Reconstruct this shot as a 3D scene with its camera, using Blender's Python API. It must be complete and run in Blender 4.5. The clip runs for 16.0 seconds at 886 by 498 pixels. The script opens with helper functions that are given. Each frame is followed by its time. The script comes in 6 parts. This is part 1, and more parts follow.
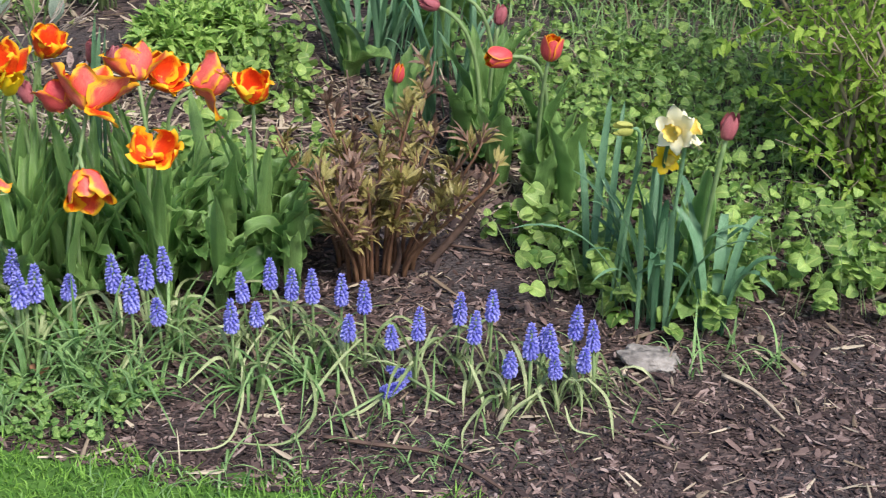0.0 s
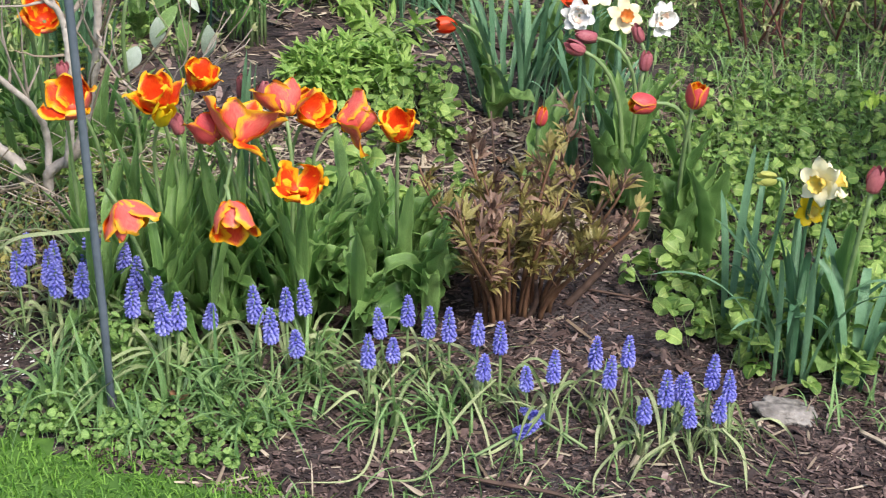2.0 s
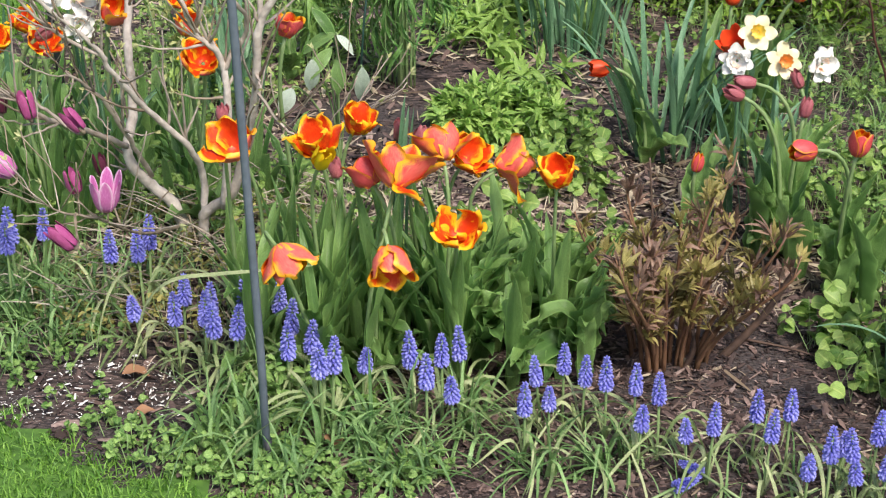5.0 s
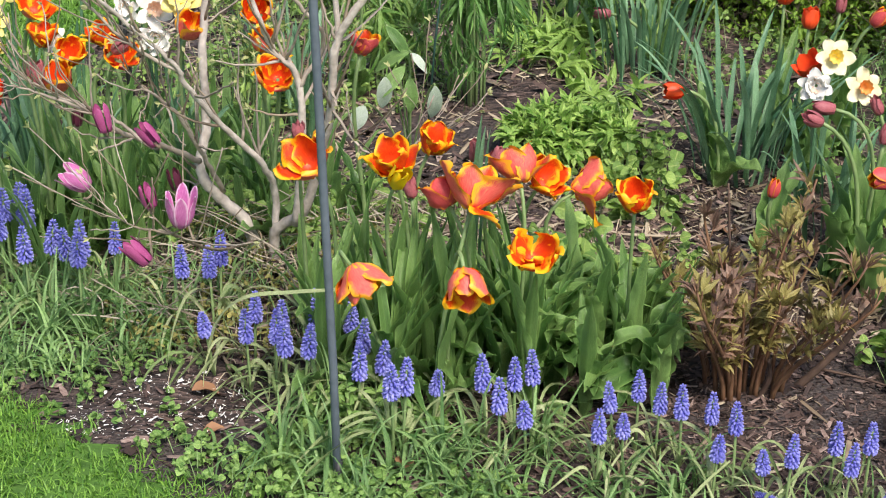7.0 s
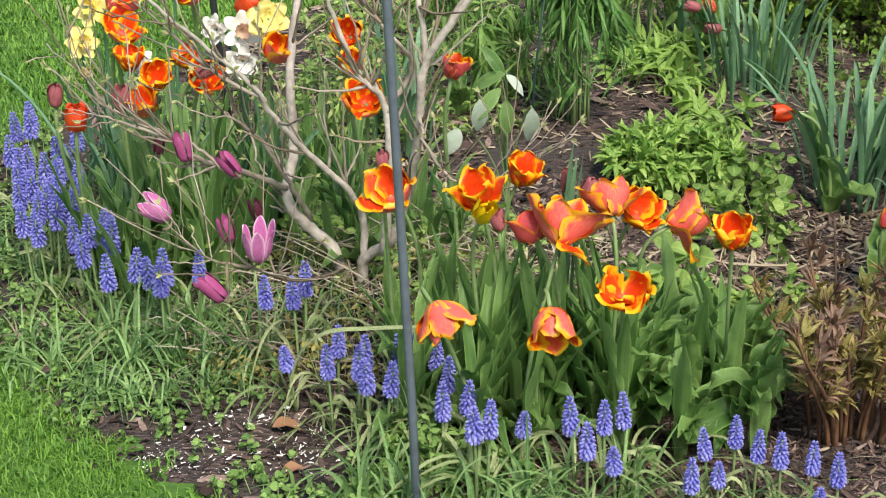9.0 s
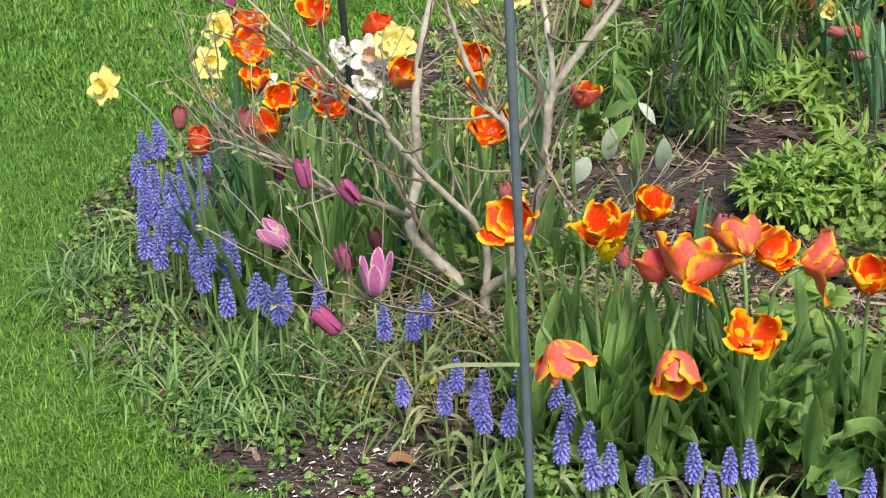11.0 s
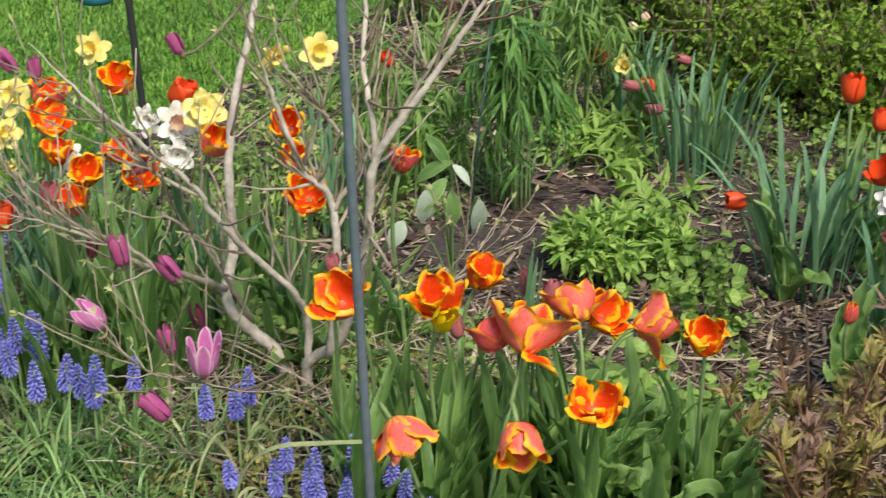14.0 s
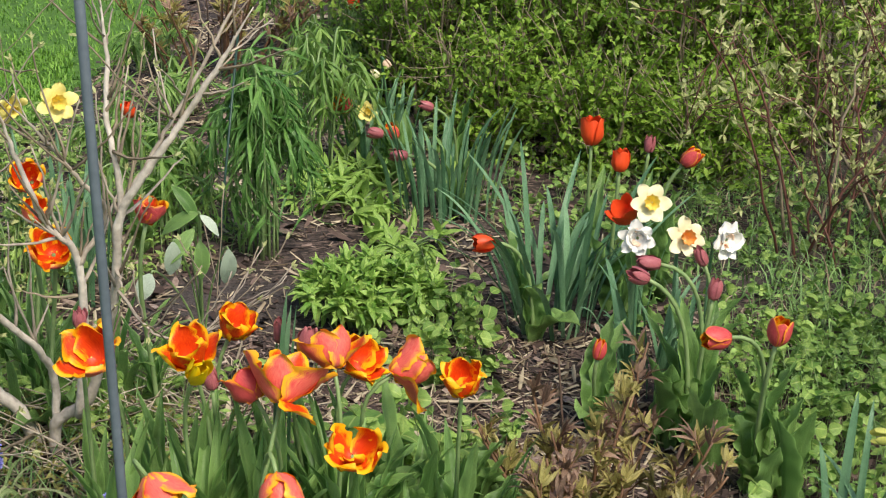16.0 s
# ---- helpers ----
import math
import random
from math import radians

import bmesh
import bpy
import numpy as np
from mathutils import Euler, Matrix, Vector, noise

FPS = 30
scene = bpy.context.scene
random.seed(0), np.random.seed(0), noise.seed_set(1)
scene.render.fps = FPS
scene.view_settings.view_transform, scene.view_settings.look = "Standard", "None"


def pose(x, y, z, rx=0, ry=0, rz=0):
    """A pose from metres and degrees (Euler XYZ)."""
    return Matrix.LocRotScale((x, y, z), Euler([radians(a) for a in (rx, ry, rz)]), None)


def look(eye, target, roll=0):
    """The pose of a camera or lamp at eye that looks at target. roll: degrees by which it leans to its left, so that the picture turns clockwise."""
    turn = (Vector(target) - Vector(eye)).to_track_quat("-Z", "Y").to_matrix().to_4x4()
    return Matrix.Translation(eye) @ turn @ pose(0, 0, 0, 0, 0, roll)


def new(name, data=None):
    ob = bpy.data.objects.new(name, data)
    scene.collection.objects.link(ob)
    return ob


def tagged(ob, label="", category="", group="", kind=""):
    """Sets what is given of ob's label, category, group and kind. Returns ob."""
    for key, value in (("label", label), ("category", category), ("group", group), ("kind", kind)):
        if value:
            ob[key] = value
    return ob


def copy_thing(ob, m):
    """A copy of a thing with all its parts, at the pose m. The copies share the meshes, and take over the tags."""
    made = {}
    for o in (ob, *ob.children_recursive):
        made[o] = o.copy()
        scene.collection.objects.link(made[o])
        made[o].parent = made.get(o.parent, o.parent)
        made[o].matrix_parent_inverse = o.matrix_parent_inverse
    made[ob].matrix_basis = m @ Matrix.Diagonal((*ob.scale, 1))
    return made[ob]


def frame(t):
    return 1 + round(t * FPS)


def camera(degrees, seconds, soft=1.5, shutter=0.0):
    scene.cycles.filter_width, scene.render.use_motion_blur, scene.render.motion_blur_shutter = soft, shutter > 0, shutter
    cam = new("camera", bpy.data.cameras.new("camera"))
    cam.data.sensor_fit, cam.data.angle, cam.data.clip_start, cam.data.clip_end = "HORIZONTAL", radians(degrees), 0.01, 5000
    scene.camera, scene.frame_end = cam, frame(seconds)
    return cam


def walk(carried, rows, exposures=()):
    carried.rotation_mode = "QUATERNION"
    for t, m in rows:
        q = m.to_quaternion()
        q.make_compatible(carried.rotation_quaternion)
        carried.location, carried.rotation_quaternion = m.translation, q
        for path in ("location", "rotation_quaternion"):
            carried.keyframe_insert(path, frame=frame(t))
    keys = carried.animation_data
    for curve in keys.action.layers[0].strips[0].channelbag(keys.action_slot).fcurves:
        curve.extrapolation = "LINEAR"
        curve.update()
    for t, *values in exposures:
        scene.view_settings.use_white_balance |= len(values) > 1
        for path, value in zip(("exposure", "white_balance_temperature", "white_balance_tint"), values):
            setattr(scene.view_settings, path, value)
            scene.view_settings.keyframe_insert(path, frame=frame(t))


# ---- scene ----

# Camera: hand-held, about 1.45 m above the ground, panning across the bed.
cam = camera(29.3, 16.0, soft=1.1, shutter=0.45)
PATH = [
    (0.0, (0.0000, 0.0000, 1.4429), (0.18022, 0.86900, -0.46083), 1.267),
    (0.5, (-0.0021, -0.0057, 1.4432), (0.16156, 0.87386, -0.45855), 1.684),
    (1.0, (-0.0056, -0.0052, 1.4451), (0.14241, 0.87903, -0.45500), 1.740),
    (1.5, (-0.0119, -0.0104, 1.4485), (0.12115, 0.88686, -0.44587), 1.436),
    (2.0, (-0.0115, -0.0106, 1.4461), (0.10418, 0.89204, -0.43978), 1.118),
    (2.5, (-0.0131, -0.0103, 1.4461), (0.09007, 0.89497, -0.43693), 1.078),
    (3.0, (-0.0203, -0.0071, 1.4476), (0.08318, 0.89628, -0.43562), 1.140),
    (3.5, (-0.0282, -0.0027, 1.4448), (0.06726, 0.89872, -0.43334), 0.966),
    (4.0, (-0.0384, 0.0006, 1.4451), (0.05324, 0.90146, -0.42958), 1.034),
    (4.5, (-0.0542, 0.0079, 1.4449), (0.04490, 0.90150, -0.43044), 0.943),
    (4.7, (-0.0563, 0.0146, 1.4457), (0.03622, 0.90438, -0.42519), 0.283),
    (6.8, (-0.0933, 0.0493, 1.4480), (0.00353, 0.91138, -0.41156), 0.262),
    (7.0, (-0.0974, 0.0536, 1.4457), (-0.00004, 0.91105, -0.41229), 0.300),
    (7.5, (-0.0880, 0.0799, 1.4499), (-0.00064, 0.91171, -0.41082), 0.043),
    (8.0, (-0.0854, 0.1031, 1.4425), (-0.00695, 0.91143, -0.41140), -0.409),
    (8.5, (-0.0478, 0.1474, 1.4499), (-0.05935, 0.90687, -0.41720), -1.085),
    (9.0, (-0.0377, 0.1829, 1.4493), (-0.07421, 0.90834, -0.41159), -1.256),
    (9.5, (-0.0290, 0.2069, 1.4499), (-0.09557, 0.90757, -0.40889), -1.266),
    (10.0, (-0.0201, 0.2268, 1.4500), (-0.13739, 0.90327, -0.40649), -2.187),
    (10.2, (-0.0081, 0.2350, 1.4478), (-0.15278, 0.90131, -0.40534), -2.441),
    (12.3, (-0.0992, 0.3238, 1.4560), (-0.14476, 0.90750, -0.39432), -1.087),
    (12.5, (-0.1163, 0.3313, 1.4566), (-0.13959, 0.90928, -0.39207), -1.019),
    (13.0, (-0.1335, 0.3453, 1.4558), (-0.09909, 0.91590, -0.38899), -1.099),
    (13.5, (-0.1307, 0.3465, 1.4586), (-0.05037, 0.91972, -0.38933), -0.813),
    (14.0, (-0.1209, 0.3429, 1.4586), (-0.01992, 0.92453, -0.38059), -0.562),
    (14.5, (-0.1108, 0.3405, 1.4571), (0.01835, 0.92825, -0.37150), 0.070),
    (15.0, (-0.1056, 0.3426, 1.4562), (0.07549, 0.92774, -0.36552), 0.705),
    (15.5, (-0.1124, 0.3418, 1.4552), (0.12633, 0.92480, -0.35888), 1.220),
    (16.0, (-0.1340, 0.3552, 1.4489), (0.13115, 0.92656, -0.35254), 1.028),
]
walk(cam, [(t, look(eye, Vector(eye) + Vector(way), roll)) for t, eye, way, roll in PATH],
     exposures=[(0.0, 0.38, 6200.0, 16.0), (4.0, 0.4, 6450.0, 15.0), (8.0, 0.36, 6650.0, 12.0), (10.0, 0.27, 6800.0, 8.0), (13.0, 0.2, 6850.0, 8.0), (15.0, 0.1, 6850.0, 9.0), (16.0, 0.2, 6850.0, 9.0)])

# Light: a bright overcast sky with a weak, wide sun.
world = bpy.data.worlds.new("world")
scene.world = world
world.use_nodes = True
_sky = world.node_tree.nodes.new("ShaderNodeTexSky")
_sky.sky_type = "NISHITA"
_sky.sun_disc = False
_sky.sun_elevation = radians(52)
_sky.sun_rotation = radians(156)
_sky.air_density, _sky.dust_density, _sky.ozone_density = 1.0, 1.5, 1.0
_bg = world.node_tree.nodes["Background"]
_bg.inputs["Strength"].default_value = 0.125
world.node_tree.links.new(_sky.outputs["Color"], _bg.inputs["Color"])
_sun = bpy.data.lights.new("sun", "SUN")
_sun.energy, _sun.angle, _sun.color = 3.5, radians(18), (1.0, 0.94, 0.85)
sun = new("sun", _sun)
sun.matrix_world = look((1.0, -2.2, 3.1), (0, 0, 0))


# ---- materials ----
def lin(r, g, b):
    """Linear colour from 0..255 sRGB."""
    return tuple((c / 255 / 12.92) if c / 255 <= 0.04045 else ((c / 255 + 0.055) / 1.055) ** 2.4 for c in (r, g, b)) + (1.0,)


class Nodes:
    """A small helper to wire a node material."""

    def __init__(self, name):
        self.mat = bpy.data.materials.new(name)
        self.mat.use_nodes = True
        self.tree = self.mat.node_tree
        self.bsdf = self.tree.nodes["Principled BSDF"]
        self.out = self.tree.nodes["Material Output"]

    def node(self, kind, **values):
        n = self.tree.nodes.new("ShaderNode" + kind)
        for k, v in values.items():
            n.inputs[k].default_value = v
        return n

    def link(self, a, b):
        self.tree.links.new(a, b)

    def noise(self, scale, detail=4.0, coord="Object", stretch=None):
        tc = self.node("TexCoord")
        src = tc.outputs[coord]
        if stretch:
            m = self.node("Mapping")
            m.inputs["Scale"].default_value = stretch
            self.link(src, m.inputs["Vector"])
            src = m.outputs["Vector"]
        n = self.node("TexNoise", Scale=scale, Detail=detail)
        self.link(src, n.inputs["Vector"])
        return n.outputs["Fac"]

    def ramp(self, fac, stops):
        r = self.node("ValToRGB")
        while len(r.color_ramp.elements) < len(stops):
            r.color_ramp.elements.new(0.5)
        for e, (p, c) in zip(r.color_ramp.elements, stops):
            e.position, e.color = p, c
        self.link(fac, r.inputs["Fac"])
        return r.outputs["Color"]

    def mix(self, fac, a, b, kind="MIX"):
        m = self.tree.nodes.new("ShaderNodeMixRGB")
        m.blend_type = kind
        for sock, v in zip(m.inputs, (fac, a, b)):
            if isinstance(v, (int, float, tuple)):
                sock.default_value = v
            else:
                self.link(v, sock)
        return m.outputs["Color"]

    def math(self, op, a, b=0.0):
        m = self.tree.nodes.new("ShaderNodeMath")
        m.operation = op
        for sock, v in zip(m.inputs, (a, b)):
            if isinstance(v, (int, float)):
                sock.default_value = v
            else:
                self.link(v, sock)
        return m.outputs["Value"]

    def uv(self):
        s = self.node("SeparateXYZ")
        self.link(self.node("TexCoord").outputs["UV"], s.inputs["Vector"])
        return s.outputs["X"], s.outputs["Y"]

    def bump(self, height, strength=0.3, distance=0.002):
        b = self.node("Bump", Strength=strength, Distance=distance)
        self.link(height, b.inputs["Height"])
        self.link(b.outputs["Normal"], self.bsdf.inputs["Normal"])

    def finish(self, color, rough=0.5, translucent=0.0, spec=0.5):
        self.bsdf.inputs["Roughness"].default_value = rough
        self.bsdf.inputs["Specular IOR Level"].default_value = spec
        self.link(color, self.bsdf.inputs["Base Color"])
        if translucent:
            t = self.node("BsdfTranslucent")
            self.link(color, t.inputs["Color"])
            m = self.node("MixShader", Fac=translucent)
            self.link(self.bsdf.outputs[0], m.inputs[1])
            self.link(t.outputs[0], m.inputs[2])
            self.link(m.outputs[0], self.out.inputs["Surface"])
        return self.mat


def leaf_material(name, dark, light, rib=0.25, rough=0.42, translucent=0.3, streak=40.0, per="Random Per Island", tip=None, patch=35.0, rim=0.0):
    """A leaf: two greens by piece and noise, fine streaks along it and a paler midrib."""
    n = Nodes(name)
    u, v = n.uv()
    rnd = n.node("NewGeometry").outputs["Random Per Island"] if per == "Random Per Island" else n.node("ObjectInfo").outputs["Random"]
    blotch = n.noise(patch, 3.0)
    f = n.math("ADD", n.math("MULTIPLY", rnd, 0.65), n.math("MULTIPLY", blotch, 0.45))
    col = n.ramp(f, [(0.1, dark), (0.95, light)])
    lines = n.node("TexWave", Scale=streak, Distortion=1.5, Detail=2.0)
    n.link(n.node("TexCoord").outputs["UV"], lines.inputs["Vector"])
    col = n.mix(0.3, col, lines.outputs["Color"], "OVERLAY")
    mid = n.math("SUBTRACT", 1.0, n.math("MULTIPLY", n.math("ABSOLUTE", n.math("SUBTRACT", u, 0.5)), 14.0))
    mid = n.math("MULTIPLY", n.math("MAXIMUM", mid, 0.0), rib)
    col = n.mix(mid, col, tuple(min(1, c * 2.2) for c in light[:3]) + (1.0,))
    if rim:
        edge = n.math("POWER", n.math("ABSOLUTE", n.math("MULTIPLY", n.math("SUBTRACT", u, 0.5), 2.0)), 9.0)
        col = n.mix(n.math("MULTIPLY", edge, rim), col, tuple(min(1, c * 1.7) for c in light[:3]) + (1.0,))
    if tip:
        col = n.mix(n.math("MULTIPLY", n.math("POWER", v, 6.0), 0.7), col, tip)
    n.bump(lines.outputs["Fac"], 0.35, 0.001)
    return n.finish(col, rough, translucent)


def petal_material(name, body, inner, edge, reach=0.55, rough=0.42, translucent=0.12):
    """A petal: body colour with streaks along it and a feathered edge of another colour."""
    n = Nodes(name)
    u, v = n.uv()
    streaks = n.noise(7.0, 4.0, "UV", (9.0, 1.0, 1.0))
    rnd = n.node("ObjectInfo").outputs["Random"]
    side = n.math("ABSOLUTE", n.math("MULTIPLY", n.math("SUBTRACT", u, 0.5), 2.0))
    rim = n.math("ADD", n.math("MULTIPLY", n.math("POWER", side, 2.0), 0.72), n.math("MULTIPLY", n.math("POWER", v, 4.0), 0.5))
    rim = n.math("ADD", rim, n.math("MULTIPLY", n.math("SUBTRACT", streaks, 0.5), 0.9))
    rim = n.math("ADD", rim, n.math("MULTIPLY", n.math("SUBTRACT", rnd, 0.5), 0.16))
    body_c = n.mix(n.ramp(streaks, [(0.35, (0, 0, 0, 1)), (0.65, (1, 1, 1, 1))]), body, inner)
    col = n.mix(n.ramp(rim, [(reach, (0, 0, 0, 1)), (reach + 0.3, (1, 1, 1, 1))]), body_c, edge)
    n.bump(streaks, 0.25, 0.001)
    return n.finish(col, rough, translucent, 0.35)


def plain_material(name, a, b, scale=30.0, rough=0.6, bump=0.3, translucent=0.0, stretch=None, metal=0.0, depth=0.002, per=0.0):
    """Two colours mixed by noise at two scales, with fine relief."""
    n = Nodes(name)
    big, small = n.noise(scale * 0.2, 3.0, stretch=stretch), n.noise(scale, 5.0, stretch=stretch)
    f = n.math("ADD", n.math("MULTIPLY", big, 0.5), n.math("MULTIPLY", small, 0.5))
    if per:
        f = n.math("ADD", n.math("MULTIPLY", f, 1.0 - per), n.math("MULTIPLY", n.node("NewGeometry").outputs["Random Per Island"], per))
    col = n.ramp(f, [(0.32, a), (0.68, b)])
    n.bump(small, bump, depth)
    n.bsdf.inputs["Metallic"].default_value = metal
    return n.finish(col, rough, translucent)


M = {}
M["tulip_leaf"] = leaf_material("tulip_leaf_green", lin(62, 110, 48), lin(152, 188, 110), 0.08, 0.3, 0.38, 55.0, "object", rim=0.6, patch=14.0)
M["daffodil_leaf"] = leaf_material("daffodil_leaf_green", lin(58, 106, 70), lin(140, 182, 138), 0.05, 0.36, 0.2, 60.0, "object")
M["muscari_leaf"] = leaf_material("grape_hyacinth_leaf_green", lin(98, 130, 66), lin(198, 208, 154), 0.12, 0.42, 0.2, 50.0, "object")
M["stem"] = plain_material("green_stem", lin(110, 140, 84), lin(150, 172, 116), 60.0, 0.5, 0.1)
M["weed"] = leaf_material("fresh_weed_leaf", lin(58, 108, 36), lin(176, 208, 112), 0.35, 0.36, 0.3, 22.0)
M["clover"] = leaf_material("small_weed_leaf", lin(70, 118, 46), lin(164, 200, 112), 0.25, 0.5, 0.25, 22.0)
M["lime"] = leaf_material("lime_green_leaf", lin(92, 146, 52), lin(180, 212, 112), 0.25, 0.38, 0.3, 22.0)
M["willow"] = leaf_material("glossy_narrow_leaf", lin(50, 102, 42), lin(130, 176, 92), 0.2, 0.33, 0.25, 30.0)
M["pale_narrow"] = leaf_material("pale_narrow_leaf", lin(72, 120, 48), lin(154, 188, 100), 0.15, 0.35, 0.3, 30.0)
M["hedge"] = leaf_material("hedge_leaf", lin(90, 134, 40), lin(168, 202, 82), 0.2, 0.42, 0.38, 18.0)
M["lime_hedge"] = leaf_material("lime_hedge_leaf", lin(112, 158, 48), lin(192, 220, 98), 0.2, 0.42, 0.5, 18.0)
M["peony_leaf"] = leaf_material("bronze_peony_leaf", lin(84, 60, 53), lin(172, 142, 120), 0.2, 0.4, 0.25, 18.0, "object", tip=lin(164, 128, 112))
M["peony_olive"] = leaf_material("olive_peony_leaf", lin(112, 104, 50), lin(202, 190, 118), 0.2, 0.4, 0.3, 18.0, "object", tip=lin(136, 104, 70))
M["old_wood"] = plain_material("dark_dead_wood", lin(52, 40, 35), lin(108, 86, 72), 60.0, 0.8, 0.6)
M["lawn"] = leaf_material("lawn_blade", lin(56, 112, 30), lin(144, 190, 78), 0.1, 0.4, 0.16, 20.0, patch=2.2)
M["wildgrass"] = leaf_material("long_grass_blade", lin(44, 94, 38), lin(162, 200, 126), 0.15, 0.4, 0.2, 25.0)
M["straw"] = plain_material("dry_straw", lin(120, 104, 84), lin(196, 182, 156), 60.0, 0.7, 0.2, per=0.5)
M["silver_leaf"] = leaf_material("pale_silver_leaf", lin(164, 184, 158), lin(208, 220, 202), 0.05, 0.4, 0.2, 30.0, "object")
M["bark_grey"] = plain_material("grey_magnolia_bark", lin(148, 138, 126), lin(220, 210, 198), 70.0, 0.75, 0.8, depth=0.003)
M["bark_mid"] = plain_material("grey_brown_branch_bark", lin(122, 110, 98), lin(200, 186, 170), 60.0, 0.72, 0.5)
M["twig_brown"] = plain_material("brown_twig_bark", lin(92, 80, 66), lin(166, 150, 128), 50.0, 0.7, 0.4)
M["dry_twig"] = plain_material("pale_dead_twig", lin(126, 114, 98), lin(196, 184, 166), 60.0, 0.8, 0.4, per=0.4)
M["sallow"] = leaf_material("yellowing_leaf", lin(104, 108, 52), lin(186, 178, 104), 0.2, 0.5, 0.2, 22.0)
M["twig_red"] = plain_material("dark_red_twig_bark", lin(80, 46, 42), lin(124, 82, 70), 50.0, 0.6, 0.3)
M["twig_bud"] = leaf_material("pale_opening_bud", lin(160, 170, 96), lin(212, 214, 156), 0.2, 0.5, 0.3, 18.0)
M["peony_stem"] = plain_material("brown_red_peony_stem", lin(88, 58, 44), lin(142, 108, 78), 40.0, 0.6, 0.3)
def chip_material():
    n = Nodes("bark_mulch_chip")
    rnd = n.node("NewGeometry").outputs["Random Per Island"]
    grain = n.noise(90.0, 5.0, stretch=(1.0, 3.0, 1.0))
    f = n.math("ADD", n.math("MULTIPLY", rnd, 0.75), n.math("MULTIPLY", grain, 0.35))
    col = n.ramp(f, [(0.05, lin(34, 28, 27)), (0.52, lin(74, 59, 54)), (0.82, lin(124, 103, 94)), (0.94, lin(168, 148, 138)), (1.0, lin(204, 192, 188))])
    n.bump(grain, 0.6, 0.002)
    return n.finish(col, 0.7, 0.0, 0.4)


M["chip"] = chip_material()
M["pole"] = plain_material("grey_blue_painted_steel", lin(82, 91, 102), lin(104, 113, 124), 90.0, 0.45, 0.15)
M["pole_black"] = plain_material("black_painted_steel", lin(36, 38, 40), lin(58, 60, 62), 90.0, 0.45, 0.15)
M["stone"] = plain_material("pale_limestone", lin(92, 88, 82), lin(176, 170, 160), 90.0, 0.85, 0.9, depth=0.006)
M["dead_leaf"] = plain_material("dead_brown_leaf", lin(110, 76, 52), lin(176, 134, 98), 30.0, 0.75, 0.4, per=0.5)
M["green_wire"] = plain_material("dark_green_coated_wire", lin(24, 52, 44), lin(40, 74, 60), 60.0, 0.4, 0.1)
M["teal"] = plain_material("teal_plastic", lin(20, 84, 96), lin(34, 104, 112), 40.0, 0.35, 0.05)
M["feeder_clear"] = plain_material("milky_clear_plastic", lin(196, 206, 204), lin(224, 230, 226), 30.0, 0.25, 0.05)

M["parrot_out"] = petal_material("salmon_petal_yellow_edge", lin(230, 84, 84), lin(246, 132, 112), lin(255, 184, 48), 0.27, translucent=0.1)
M["parrot_in"] = petal_material("red_petal_yellow_edge", lin(216, 44, 16), lin(238, 88, 20), lin(255, 190, 30), 0.23)
M["red_out"] = petal_material("orange_red_petal", lin(236, 74, 36), lin(244, 92, 44), lin(244, 104, 48), 0.9)
M["bud_out"] = petal_material("mauve_red_bud_petal", lin(150, 64, 80), lin(204, 128, 130), lin(176, 108, 104), 0.6)
M["striped_out"] = petal_material("rose_red_petal", lin(204, 66, 76), lin(228, 100, 96), lin(252, 160, 56), 0.46)
M["yellow_petal"] = petal_material("pale_yellow_petal", lin(248, 232, 128), lin(252, 240, 160), lin(253, 244, 180), 0.8, translucent=0.15)
M["cream_petal"] = petal_material("cream_petal", lin(252, 244, 196), lin(254, 248, 214), lin(254, 250, 228), 0.8, translucent=0.15)
M["white_petal"] = petal_material("white_petal", lin(248, 245, 236), lin(250, 248, 242), lin(253, 252, 250), 0.8, translucent=0.06)
M["corona_yellow"] = petal_material("golden_corona", lin(250, 226, 110), lin(251, 232, 130), lin(250, 212, 90), 0.85)
M["corona_orange"] = petal_material("apricot_corona", lin(244, 176, 90), lin(246, 190, 116), lin(242, 160, 66), 0.85)
M["corona_peach"] = petal_material("peach_corona", lin(244, 208, 180), lin(248, 220, 196), lin(248, 226, 206), 0.85)
M["gold_petal"] = petal_material("golden_yellow_petal", lin(236, 196, 10), lin(242, 210, 30), lin(246, 220, 50), 0.8)
M["bud_green"] = petal_material("yellow_green_bud_sheath", lin(176, 184, 92), lin(200, 200, 112), lin(216, 206, 96), 0.8)
M["mag_out"] = petal_material("pink_magnolia_petal", lin(196, 84, 158), lin(224, 144, 200), lin(246, 204, 230), 0.36)
M["mag_bud"] = petal_material("purple_magnolia_bud", lin(160, 60, 114), lin(192, 100, 152), lin(208, 126, 168), 0.75)
M["mag_dark"] = petal_material("dark_plum_bud", lin(86, 32, 56), lin(104, 46, 66), lin(110, 60, 70), 0.8)


def bell_material():
    n = Nodes("violet_blue_bell")
    rnd = n.node("NewGeometry").outputs["Random Per Island"]
    u, v = n.uv()
    f = n.math("ADD", n.math("MULTIPLY", rnd, 0.6), n.math("MULTIPLY", n.noise(80.0, 2.0), 0.3))
    col = n.ramp(f, [(0.1, lin(112, 112, 214)), (0.9, lin(186, 188, 252))])
    col = n.mix(n.math("MULTIPLY", n.math("POWER", v, 8.0), 0.5), col, lin(190, 190, 230))
    return n.finish(col, 0.5, 0.2)


M["bell"] = bell_material()


